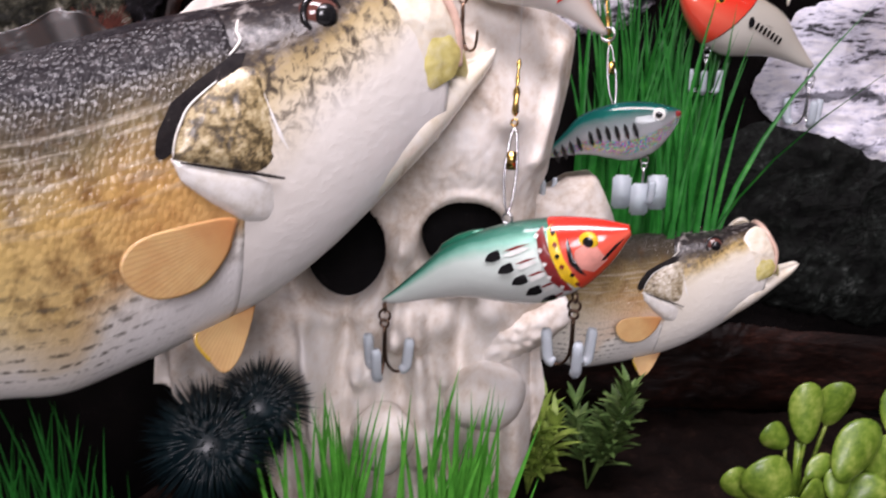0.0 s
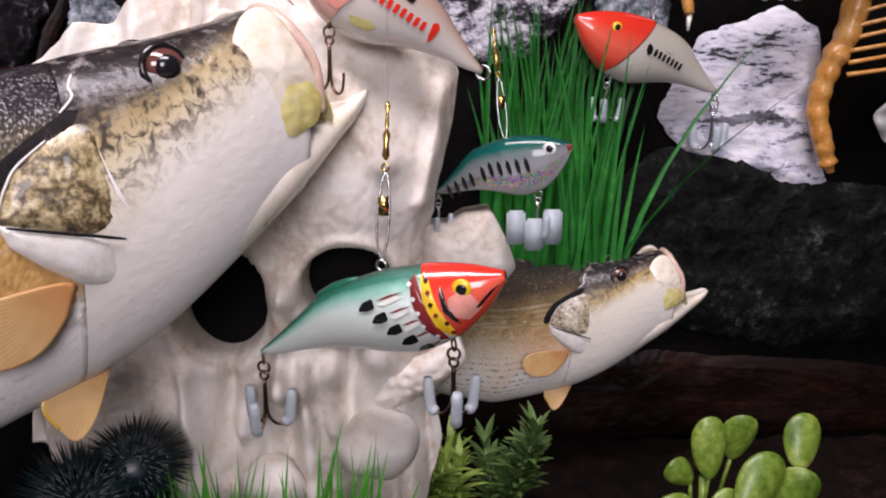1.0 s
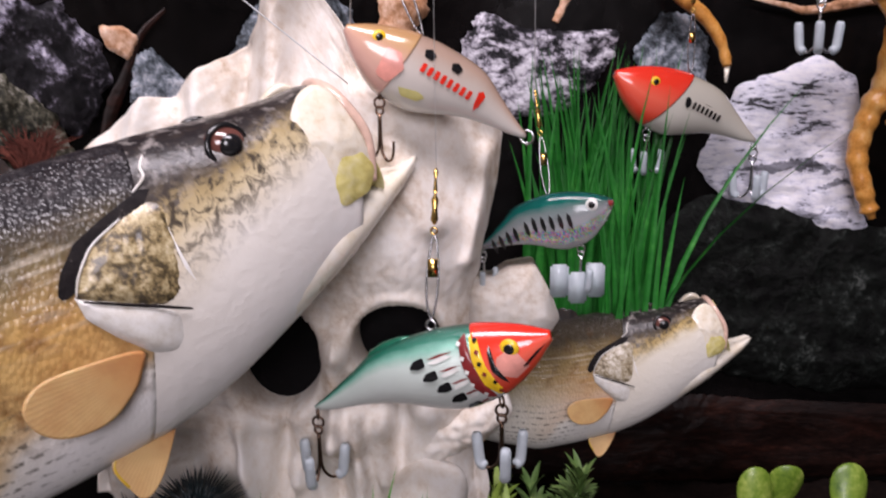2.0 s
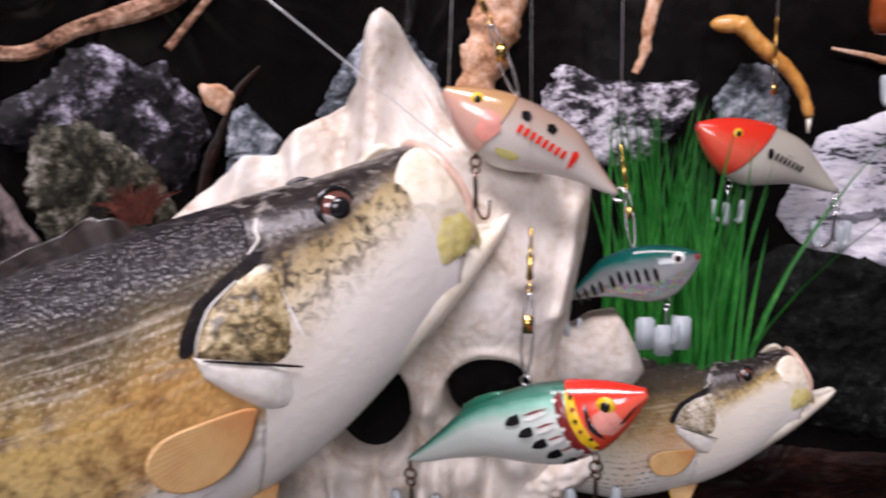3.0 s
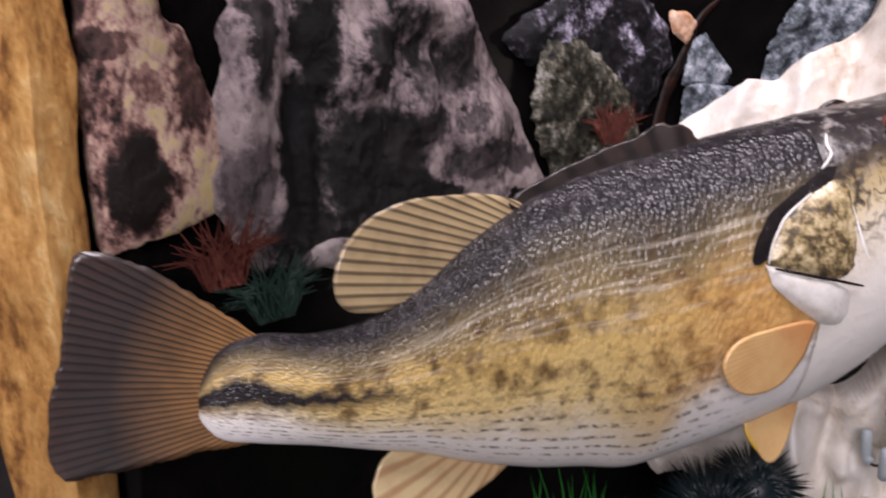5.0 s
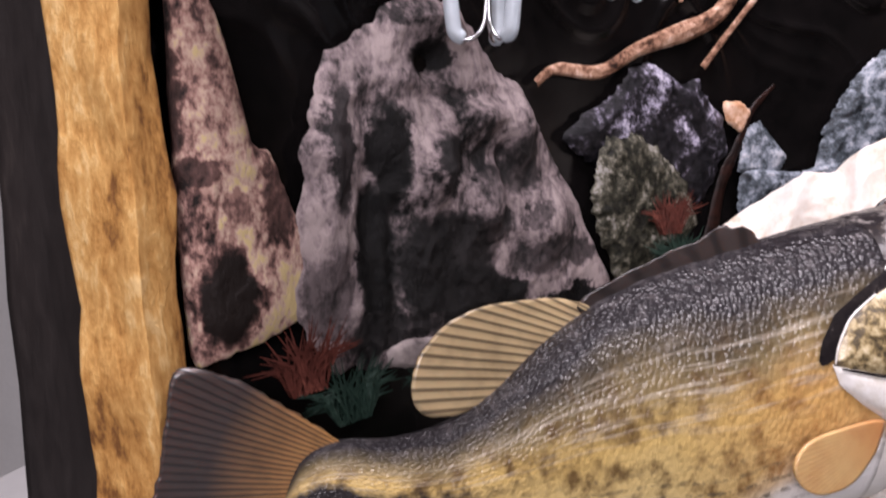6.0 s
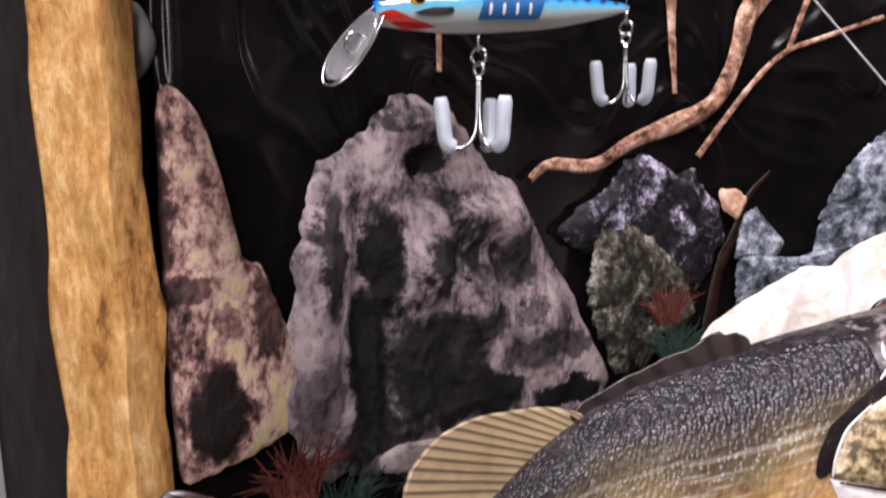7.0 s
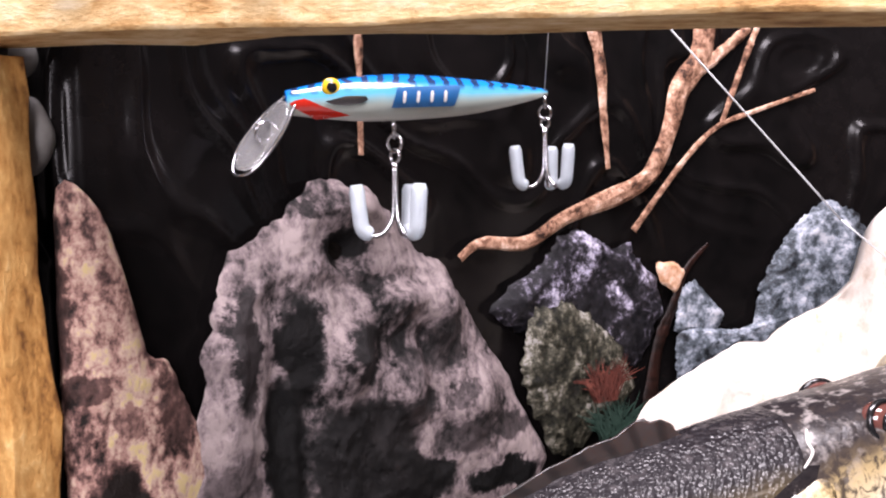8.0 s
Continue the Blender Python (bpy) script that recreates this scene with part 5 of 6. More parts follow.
M["paint_green"] = paint("green_to_pearl", ((0.0, (0.006, 0.04, 0.025)), (0.2, (0.02, 0.17, 0.11)), (0.28, (0.22, 0.48, 0.38)), (0.40, (0.66, 0.76, 0.7)), (1.0, (0.8, 0.8, 0.78))), 0.2, 0.15, None, 0.35)
M["paint_red"] = paint("red_head", ((0.0, (0.62, 0.02, 0.012)), (0.35, (0.72, 0.04, 0.02)), (0.55, (0.78, 0.13, 0.08)), (0.8, (0.7, 0.06, 0.03)), (1.0, (0.72, 0.2, 0.12))))
M["paint_cream"] = paint("pearl_cream", ((0.0, (0.32, 0.3, 0.24)), (0.3, (0.5, 0.47, 0.4)), (0.6, (0.62, 0.6, 0.53)), (1.0, (0.68, 0.66, 0.6))))
M["paint_shad"] = paint("shad_pearl", ((0.0, (0.2, 0.13, 0.09)), (0.25, (0.38, 0.27, 0.21)), (0.5, (0.55, 0.5, 0.45)), (1.0, (0.68, 0.67, 0.64))))
M["paint_head"] = paint("shad_head", ((0.0, (0.3, 0.15, 0.07)), (0.3, (0.48, 0.29, 0.13)), (0.45, (0.6, 0.36, 0.26)), (0.8, (0.7, 0.42, 0.36)), (1.0, (0.7, 0.66, 0.6))))
M["paint_holo"] = paint("silver_foil", ((0.0, (0.0, 0.14, 0.12)), (0.26, (0.01, 0.3, 0.25)), (0.36, (0.4, 0.5, 0.5)), (0.5, (0.62, 0.65, 0.67)), (0.8, (0.6, 0.61, 0.63)), (1.0, (0.5, 0.52, 0.55))), 0.18, 0.5, None, 1.0, True)
M["paint_blue"] = paint("blue_mackerel", ((0.0, (0.004, 0.10, 0.36)), (0.3, (0.006, 0.2, 0.58)), (0.46, (0.12, 0.45, 0.6)), (0.62, (0.55, 0.64, 0.58)), (1.0, (0.66, 0.66, 0.6))), 0.2, 0.0, (0.012, 0.03, 0.09))


def lure_frame(nose, tail):
    x = (Vector(tail) - Vector(nose))
    length = x.length
    x.normalize()
    y = Vector((0, 0, 1)).cross(x).normalized()
    z = x.cross(y)
    m = Matrix((x, y, z)).transposed().to_4x4()
    m.translation = Vector(nose)
    return m, length


def lure(label, nose, tail, skin, head="", head_to=0.28, slant=0.02, shape="", belly_hooks=(0.27,), group="hanging lures", fat=1.0):
    """A painted lure; local x runs nose to tail. Returns it with its length and a side function."""
    m, n = lure_frame(nose, tail)
    top_k, low_k, wide_k = (MINNOW_TOP, MINNOW_LOW, MINNOW_WIDE) if shape == "minnow" else (LURE_TOP, LURE_LOW, LURE_WIDE)
    t = thing("fishing_lure", label, "fishing lure", m, group)

    def section(f):
        return smooth_keys(f, LURE_X, top_k) * n * fat, smooth_keys(f, LURE_X, low_k) * n * fat, max(0.003, smooth_keys(f, LURE_X, wide_k)) * n

    def side(a, b, lift, sign):
        top, low, wide = section(a / n)
        q = min(1.0, max(-1.0, (b - (top + low) / 2) / ((top - low) / 2)))
        return sign * (wide * math.sqrt(max(0.0, 1 - q * q)) + lift)

    def skin_mesh(f0, f1, grow, slant=0.0):
        bm = bmesh.new()
        rings, uvs = [], []
        for i in range(37):
            f = f0 + (f1 - f0) * i / 36
            ring, flat = [], []
            for k in range(28):
                a = 2 * math.pi * k / 28
                ff = f + slant * math.cos(a) * i / 36
                top, low, wide = section(min(max(ff, 0.0), 1.0))
                ring.append((ff * n, (wide + grow) * math.sin(a), (top + low) / 2 + ((top - low) / 2 + grow) * math.cos(a)))
                flat.append((f, 1 - abs(1 - 2 * k / 28)))
            rings.append(ring)
            uvs.append(flat)
        loft(bm, rings, uvs)
        return bm
    part("body", skin_mesh(0.0, 1.0, 0.0), skin, t)
    if head:
        part("head", skin_mesh(0.0, head_to, 0.0004, slant), head, t)
    sign = 1 if Vector((m.col[1][0], m.col[1][1], m.col[1][2])).y < 0 else -1

    def decal(name, outline, mat, lift=0.0006, both=True, seg=28):
        for sg in ((sign, -sign) if both else (sign,)):
            bm = bmesh.new()
            plate(bm, [(a * n, b * n) for a, b in outline], lambda a, b, h: Vector((a, side(a, b, lift + h, sg), b)), 3, seg, None, 0.0, 0.0, None, None, 0)
            part(name, bm, mat, t)
    return t, n, m, side, decal, sign


def lure_eye(t, n, side, at, r, iris="yellow"):
    for sg in (1, -1):
        y = side(at[0] * n, at[1] * n, 0.0, sg)
        eye = part("eye", ball(bmesh.new(), (at[0] * n, y, at[1] * n), r * n, (1, 0.35, 1), 20), iris, t, "round painted eye")
        part("pupil", ball(bmesh.new(), (at[0] * n, y + sg * r * n * 0.28, at[1] * n), r * n * 0.55, (1, 0.25, 1), 14), "black", eye)


def world_part(name, bm, mat, parent, label=""):
    """A part given in world places, under a turned thing."""
    up = parent
    m = Matrix()
    while up is not None:
        m = up.matrix_basis @ m
        up = up.parent
    bm.transform(m.inverted())
    return part(name, bm, mat, parent, label)


def treble(parent, at, size, metal="steel", turn=0.0, caps=True, lean=(0, 0), label="treble hook with soft white point caps"):
    """A ring, a split ring and a three-pointed hook that hang straight down."""
    at = Vector(at)
    bm = bmesh.new()
    ring_of(bm, at + Vector((0, 0, -0.10 * size)), 0.10 * size, 0.022 * size, (1, 0.3, 0))
    ring_of(bm, at + Vector((0, 0, -0.26 * size)), 0.10 * size, 0.024 * size, (0.2, 1, 0))
    ax = Vector((lean[0], lean[1], -1)).normalized()
    base = at + Vector((0, 0, -0.34 * size))
    ring_of(bm, base + ax * 0.07 * size, 0.075 * size, 0.026 * size, (0.4, 1, 0))
    for k in range(3):
        a = turn + k * 2.0944
        o = Vector((math.cos(a), math.sin(a), 0))
        q = base
        keys = [q + ax * 0.14 * size + o * 0.015 * size, q + ax * 0.6 * size + o * 0.02 * size, q + ax * 0.85 * size + o * 0.06 * size, q + ax * 1.0 * size + o * 0.2 * size, q + ax * 0.96 * size + o * 0.36 * size, q + ax * 0.78 * size + o * 0.42 * size, q + ax * 0.62 * size + o * 0.43 * size]
        tube(bm, curve_points(keys, 22), 0.027 * size, 7)
    hook = world_part("treble_hook", bm, metal, parent, label)
    if caps:
        for k in range(3):
            a = turn + k * 2.0944
            o = Vector((math.cos(a), math.sin(a), 0))
            keys = [base + ax * 0.99 * size + o * 0.28 * size, base + ax * 0.93 * size + o * 0.39 * size, base + ax * 0.75 * size + o * 0.425 * size, base + ax * 0.40 * size + o * 0.46 * size]
            world_part("cap", tube(bmesh.new(), curve_points(keys, 12), [0.06 * size, 0.085 * size] + [0.095 * size] * 9 + [0.07 * size], 10), "cap", hook)
    return hook


def snap(parent, low, high, size):
    """Brass snap and barrel swivel between a lure and its line."""
    a, b = Vector(low), Vector(high)
    d = (b - a)
    l = d.length
    d.normalize()
    side = Vector((1, 0, 0))
    bm = bmesh.new()
    loop = [a + d * (l * f) + side * (size * w) for f, w in ((0.02, 0.0), (0.12, -0.10), (0.30, -0.13), (0.52, -0.05), (0.56, 0.02), (0.50, 0.08), (0.30, 0.12), (0.12, 0.08), (0.02, 0.0))]
    tube(bm, curve_points(loop, 44), 0.028 * size, 6, False)
    sn = world_part("snap", bm, "steel", parent, "steel wire snap with a brass catch")
    bm = bmesh.new()
    mid = a + d * l * 0.36
    box(bm, mid - Vector((0.11 * size, 0.05 * size, 0.2 * size)), mid + Vector((0.11 * size, 0.05 * size, 0.2 * size)))
    bmesh.ops.bevel(bm, geom=bm.edges[:], offset=0.02 * size, segments=2, affect="EDGES")
    world_part("catch", bm, "brass", sn)
    bm = bmesh.new()
    ring_of(bm, a + d * l * 0.60, 0.07 * size, 0.025 * size, (0.3, 1, 0))
    prof = [(0.64, 0.03), (0.67, 0.085), (0.74, 0.06), (0.80, 0.085), (0.83, 0.03), (0.86, 0.05), (0.93, 0.03), (0.97, 0.06), (1.0, 0.02)]
    tube(bm, [a + d * l * f for f, _ in prof], [r * size for _, r in prof], 10)
    world_part("swivel", bm, "brass", parent, "brass barrel swivel")


def line(parent, a, b, r=0.00022):
    world_part("line", tube(bmesh.new(), curve_points([a, (Vector(a) + Vector(b)) / 2, b], 8), r, 6), "line", parent, "thin clear nylon line")


def war_bonnet_lure():
    t, n, m, side, decal, sg = lure("green and white lure with red feathered head", (0.080, 0.352, 0.166), (-0.024, 0.380, 0.123), "paint_green", "paint_red", 0.25)
    # collar of yellow and maroon bands
    for f0, mat in ((0.255, "yellow"), (0.295, "dark_red")):
        decal("collar_band", [(f0 - 0.03, 0.105), (f0 + 0.015, 0.125), (f0 + 0.03, 0.02), (f0 + 0.02, -0.08), (f0 - 0.015, -0.15), (f0 - 0.065, -0.145), (f0 - 0.02, -0.06), (f0 - 0.005, 0.02)], mat, 0.0008)
    for k in range(6):
        z = 0.085 - 0.042 * k
        x = 0.262 - 0.004 * abs(k - 2) - (0.02 if k > 3 else 0)
        decal("bead", [(x - 0.010, z), (x, z + 0.011), (x + 0.010, z), (x, z - 0.011)], "dark_red" if k % 2 else "black", 0.0013, True, 12)
    for k in range(5):
        z = 0.09 - 0.052 * k
        decal("bead", [(0.305 - (0.03 if k > 3 else 0), z), (0.315 - (0.03 if k > 3 else 0), z + 0.01), (0.325 - (0.03 if k > 3 else 0), z), (0.315 - (0.03 if k > 3 else 0), z - 0.01)], "white", 0.0013, True, 12)
    for k in range(5):
        x0, z0 = 0.34 - 0.012 * k, 0.075 - 0.055 * k
        x1, z1 = 0.475 - 0.035 * k, 0.075 - 0.055 * k - 0.01
        decal("feather_quill", [(x0, z0 + 0.006), (x1, z1 + 0.004), (x1, z1 - 0.002), (x0, z0 - 0.004)], "dark_red", 0.0006, True, 16)
        decal("feather", [(x0, z0 - 0.006), (x1 - 0.02, z1 - 0.004), (x1 - 0.02, z1 - 0.022), (x0 + 0.01, z0 - 0.022)], "white", 0.0005, True, 16)
        decal("feather_tip", [(x1 - 0.012, z1 + 0.018), (x1 + 0.03, z1 + 0.012), (x1 + 0.058, z1 - 0.012), (x1 + 0.02, z1 - 0.022), (x1 - 0.012, z1 - 0.018)], "black", 0.0009, True, 24)
    decal("cheek", [(0.13, 0.02), (0.20, 0.0), (0.215, -0.06), (0.16, -0.10), (0.10, -0.07)], "pink", 0.0009)
    decal("gill_line", [(0.205, 0.06), (0.222, 0.03), (0.228, -0.04), (0.195, -0.11), (0.185, -0.105), (0.214, -0.04), (0.21, 0.03)], "black", 0.0012)
    decal("mouth_line", [(0.02, -0.005), (0.12, -0.06), (0.13, -0.07), (0.11, -0.068), (0.02, -0.015)], "black", 0.0009)
    lure_eye(t, n, side, (0.145, 0.015), 0.036)
    part("back_ridge", tube(bmesh.new(), [(f * n, 0, smooth_keys(f, LURE_X, LURE_TOP) * n - 0.001) for f in (0.50, 0.56, 0.62, 0.68, 0.72)], [0.0008, 0.0022, 0.0026, 0.0022, 0.0008], 8), "green", t)
    belly = m @ Vector((0.26 * n, 0, -0.165 * n))
    treble(t, belly, 0.026, "bronze", 0.6)
    treble(t, m @ Vector((0.995 * n, 0, -0.004 * n)), 0.026, "bronze", 0.25)
    eyelet = m @ Vector((0.42 * n, 0, 0.158 * n))
    world_part("eyelet", ring_of(bmesh.new(), eyelet + Vector((0, 0, 0.0015)), 0.0022, 0.0006, (0.4, 1, 0)), "steel", t)
    top = eyelet + Vector((0.003, 0.012, 0.068))
    snap(t, eyelet + Vector((0, 0, 0.002)), top, 0.020)
    line(t, top, top + Vector((0.0, 0.03, 1.40)), 0.00012)


def foil_lure():
    t, n, m, side, decal, sg = lure("silver foil lure with teal back", (0.1235, 0.452, 0.205), (0.056, 0.469, 0.178), "paint_holo", fat=1.3)
    decal("red_nose", [(0.0, 0.012), (0.03, 0.022), (0.035, -0.01), (0.02, -0.025), (0.0, -0.012)], "dark_red", 0.0004)
    lure_eye(t, n, side, (0.14, 0.035), 0.045, "white")
    for k in range(10):
        x = 0.30 + 0.062 * k + (0.03 if k > 5 else 0)
        z = 0.015 - 0.012 * abs(k - 4)
        decal("letter_bar", [(x, z + 0.075), (x + 0.030, z + 0.075), (x + 0.034, z - 0.045), (x + 0.004, z - 0.045)], "black", 0.0006, True, 12)
    treble(t, m @ Vector((0.30 * n, 0, -0.18 * n)), 0.020, "steel", 0.9)
    for dx, low, high in ((-0.0095, 0.1535, 0.1715), (0.0, 0.1505, 0.1675), (0.0095, 0.1535, 0.1720)):
        bm = bmesh.new()
        box(bm, (0.106 + dx - 0.0052, 0.4495 + 0.12 * abs(dx), low), (0.106 + dx + 0.0046, 0.4525 + 0.12 * abs(dx), high))
        bmesh.ops.bevel(bm, geom=bm.edges[:], offset=0.0012, segments=2, affect="EDGES")
        world_part("hook_guard", bm, "cap", t, "milky square hook guard")
    treble(t, m @ Vector((0.99 * n, 0, -0.01 * n)), 0.016, "steel", 0.4)
    eye = m @ Vector((0.42 * n, 0, 0.165 * n))
    top = (0.084, 0.47, 0.262)
    snap(t, eye, top, 0.017)
    line(t, top, (0.082, 0.487, 1.6))


def red_white_lure():
    t, n, m, side, decal, sg = lure("cream lure with a red head among grass", (0.1365, 0.526, 0.268), (0.230, 0.552, 0.225), "paint_cream", "paint_red", 0.36, 0.09, fat=1.15)
    lure_eye(t, n, side, (0.21, 0.04), 0.03)
    decal("label_frame", [(0.42, 0.055), (0.72, 0.045), (0.72, 0.043), (0.42, 0.052)], "black", 0.0005, True, 16)
    decal("emblem", [(0.43, 0.045), (0.455, 0.03), (0.46, 0.0), (0.44, -0.02), (0.42, 0.0), (0.415, 0.03)], "black", 0.0006)
    for k in range(7):
        x = 0.475 + 0.032 * k
        decal("letter_bar", [(x, 0.035), (x + 0.019, 0.034), (x + 0.017, -0.008), (x - 0.002, -0.008)], "black", 0.0006, True, 12)
    treble(t, m @ Vector((0.30 * n, 0, -0.17 * n)), 0.022, "steel", 0.2)
    treble(t, m @ Vector((0.995 * n, 0, -0.01 * n)), 0.026, "steel", 0.5)
    eye = m @ Vector((0.44 * n, 0, 0.158 * n))
    top = (0.184, 0.54, 0.330)
    snap(t, eye, top, 0.016)
    line(t, top, (0.184, 0.545, 1.6))


def shad_lure():
    t, n, m, side, decal, sg = lure("pearl shad lure with pink cheek and red mark", (-0.005, 0.386, 0.292), (0.073, 0.400, 0.244), "paint_shad", "paint_head", 0.30, fat=1.1)
    decal("cheek", [(0.20, 0.02), (0.27, 0.03), (0.315, -0.03), (0.28, -0.12), (0.21, -0.11)], "pink", 0.0007)
    decal("side_spot", [(0.36, 0.10), (0.39, 0.115), (0.42, 0.10), (0.41, 0.07), (0.37, 0.07)], "black", 0.0005)
    decal("side_spot", [(0.50, 0.11), (0.53, 0.125), (0.56, 0.11), (0.55, 0.08), (0.51, 0.08)], "black", 0.0005)
    decal("belly_fin", [(0.33, -0.11), (0.42, -0.085), (0.47, -0.09), (0.44, -0.125), (0.36, -0.14)], "olive", 0.0007)
    for k in range(8):
        x = 0.38 + 0.036 * k
        decal("letter_bar", [(x, 0.045), (x + 0.022, 0.045), (x + 0.02, 0.0), (x - 0.002, 0.0)], "red", 0.0007, True, 12)
    decal("letter_bar", [(0.675, 0.075), (0.72, 0.07), (0.71, -0.03), (0.69, -0.03)], "red", 0.0007, True, 12)
    lure_eye(t, n, side, (0.15, 0.04), 0.032)
    treble(t, m @ Vector((0.27 * n, 0, -0.16 * n)), 0.023, "bronze", 1.2, False)
    eye = m @ Vector((0.34 * n, 0, 0.14 * n))
    world_part("tail_ring", ring_of(bmesh.new(), m @ Vector((1.01 * n, 0, 0)), 0.003, 0.0007, (0.4, 1, 0)), "steel", t)
    snap(t, eye, (0.006, 0.392, 0.345), 0.020)
    line(t, (0.006, 0.392, 0.345), (0.0, 0.39, 1.6))
    line(t, m @ Vector((0.02 * n, 0, 0.01 * n)), (0.03, 0.42, 0.9))


def blue_minnow():
    t, n, m, side, decal, sg = lure("blue mackerel minnow lure with a clear diving lip", (-0.2535, 0.258, 0.372), (-0.1700, 0.322, 0.377), "paint_blue", shape="minnow")
    decal("throat", [(0.0, -0.01), (0.06, 0.0), (0.12, -0.03), (0.22, -0.065), (0.10, -0.07), (0.02, -0.03)], "red", 0.0004)
    decal("side_label", [(0.385, 0.026), (0.63, 0.030), (0.60, -0.045), (0.36, -0.045)], "blue_label", 0.0005, True, 120)
    for k in range(4):
        x = 0.405 + 0.052 * k
        decal("letter_bar", [(x, 0.012), (x + 0.012, 0.012), (x + 0.006, -0.03), (x - 0.006, -0.03)], "white", 0.0009, True, 24)
    decal("gill_plate", [(0.10, -0.02), (0.20, 0.002), (0.27, 0.0), (0.28, -0.022), (0.20, -0.03)], "steel", 0.0005)
    lure_eye(t, n, side, (0.155, 0.035), 0.034)
    bm = bmesh.new()
    plate(bm, [(0.02, 0.010), (-0.05, 0.022), (-0.13, 0.026), (-0.20, 0.020), (-0.235, 0.0), (-0.20, -0.020), (-0.13, -0.026), (-0.05, -0.022), (0.02, -0.010)], lambda a, b, h: Vector((a * n * 0.82 - b * n * 0.85, b * n * 2.0 - h, -0.02 * n + a * n * 0.95 + b * n * 1.45)), 8, 48, lambda a, b, q: 0.002 * q * q)
    lip = thick(part("diving_lip", bm, "clear", t, "clear plastic diving lip"), 0.0014)
    rim = [(a * n * 0.82 - b * n * 0.85, b * n * 2.0 - 0.002, -0.02 * n + a * n * 0.95 + b * n * 1.45) for a, b in ((0.02, 0.012), (-0.05, 0.024), (-0.13, 0.028), (-0.20, 0.022), (-0.238, 0.0), (-0.20, -0.022), (-0.13, -0.028), (-0.05, -0.024), (0.02, -0.012))]
    part("lip_edge", tube(bmesh.new(), curve_points(rim, 50), 0.0006, 6), "steel", lip)
    part("lip_screw", ring_of(bmesh.new(), (-0.08 * n, -0.002, -0.11 * n), 0.0040, 0.0008, (0.5, -1, -0.3)), "steel", lip)
    treble(t, m @ Vector((0.385 * n, 0, -0.085 * n)), 0.0325, "steel", 3.65)
    treble(t, m @ Vector((0.99 * n, 0, -0.008 * n)), 0.0275, "steel", 3.65)
    line(t, m @ Vector((0.99 * n, 0, 0.0)), (-0.10, 0.30, 1.2), 0.00015)


def amber_lure():
    t = thing("fishing_lure", "amber brown lure with a capped treble hook", "fishing lure", pose(0.243, 0.50, 0.315), "hanging lures")
    bm = bmesh.new()
    rings = [[(x, w * math.sin(a), h * math.cos(a) + 0.014) for a in [2 * math.pi * k / 20 for k in range(20)]] for x, w, h in ((-0.022, 0.002, 0.006), (-0.019, 0.008, 0.0125), (0.0, 0.010, 0.014), (0.025, 0.009, 0.0125), (0.05, 0.006, 0.008), (0.066, 0.002, 0.002))]
    loft(bm, rings)
    part("body", bm, "amber", t)
    treble(t, (0.243, 0.50, 0.315), 0.027, "steel", 0.15)
    line(t, (0.243, 0.50, 0.315 + 0.027), (0.243, 0.50, 1.6))


war_bonnet_lure()
foil_lure()
red_white_lure()
shad_lure()
blue_minnow()
amber_lure()
stay = thing("stay_line", "taut pale nylon line tied across the box", "line", pose(0, 0, 0))
line(stay, (-0.175, 0.28, 0.46), (-0.062, 0.312, 0.325), 0.00034)
line(stay, (-0.062, 0.312, 0.325), (0.0, 0.345, 0.270), 0.00026)


# ---- plastic plants ----
def blades(name, label, centre, spread, count, height, width, mat, lean, seed, base=-0.018, extra=(), deep=1.0):
    """A tuft of grass: each blade a tapered folded strip."""
    rng = random.Random(seed)
    t = thing(name, label, "plant", pose(centre[0], centre[1], base), "plastic grass")
    bm = bmesh.new()
    todo = [(rng.gauss(0, spread[0]), rng.gauss(0, spread[1]), height * rng.uniform(0.62, 1.05), rng.gauss(lean, 0.05), rng.gauss(0, 0.03), rng.uniform(-0.15, 0.15)) for _ in range(count)] + list(extra)
    for x, y, h, lx, ly, curl in todo:
        w = width * rng.uniform(0.7, 1.2)
        turn = rng.uniform(-0.7, 0.7)
        sx, sy = math.cos(turn) * w, math.sin(turn) * w
        last = None
        for k in range(8):
            f = k / 7
            p = Vector((x + h * (lx * f + curl * f * f), y + h * ly * f, h * f))
            q = 1 - f ** 2.2
            row = [bm.verts.new(p + Vector((-sx * q, -sy * q, 0))), bm.verts.new(p + Vector((0, 0.5 * w * q, 0))), bm.verts.new(p + Vector((sx * q, sy * q, 0)))]
            if last:
                bm.faces.new((last[0], last[1], row[1], row[0]))
                bm.faces.new((last[1], last[2], row[2], row[1]))
            last = row
    tagged(part("foliage", bm, mat, t), kind="stuff")
    part("root_plug", ball(bmesh.new(), (0, 0.008 * (deep - 1), 0.0), 0.008, ((1 + spread[0] * 20) if deep < 2 else 0.9, deep, 0.4), 14), "fern_dark", t)
    return t


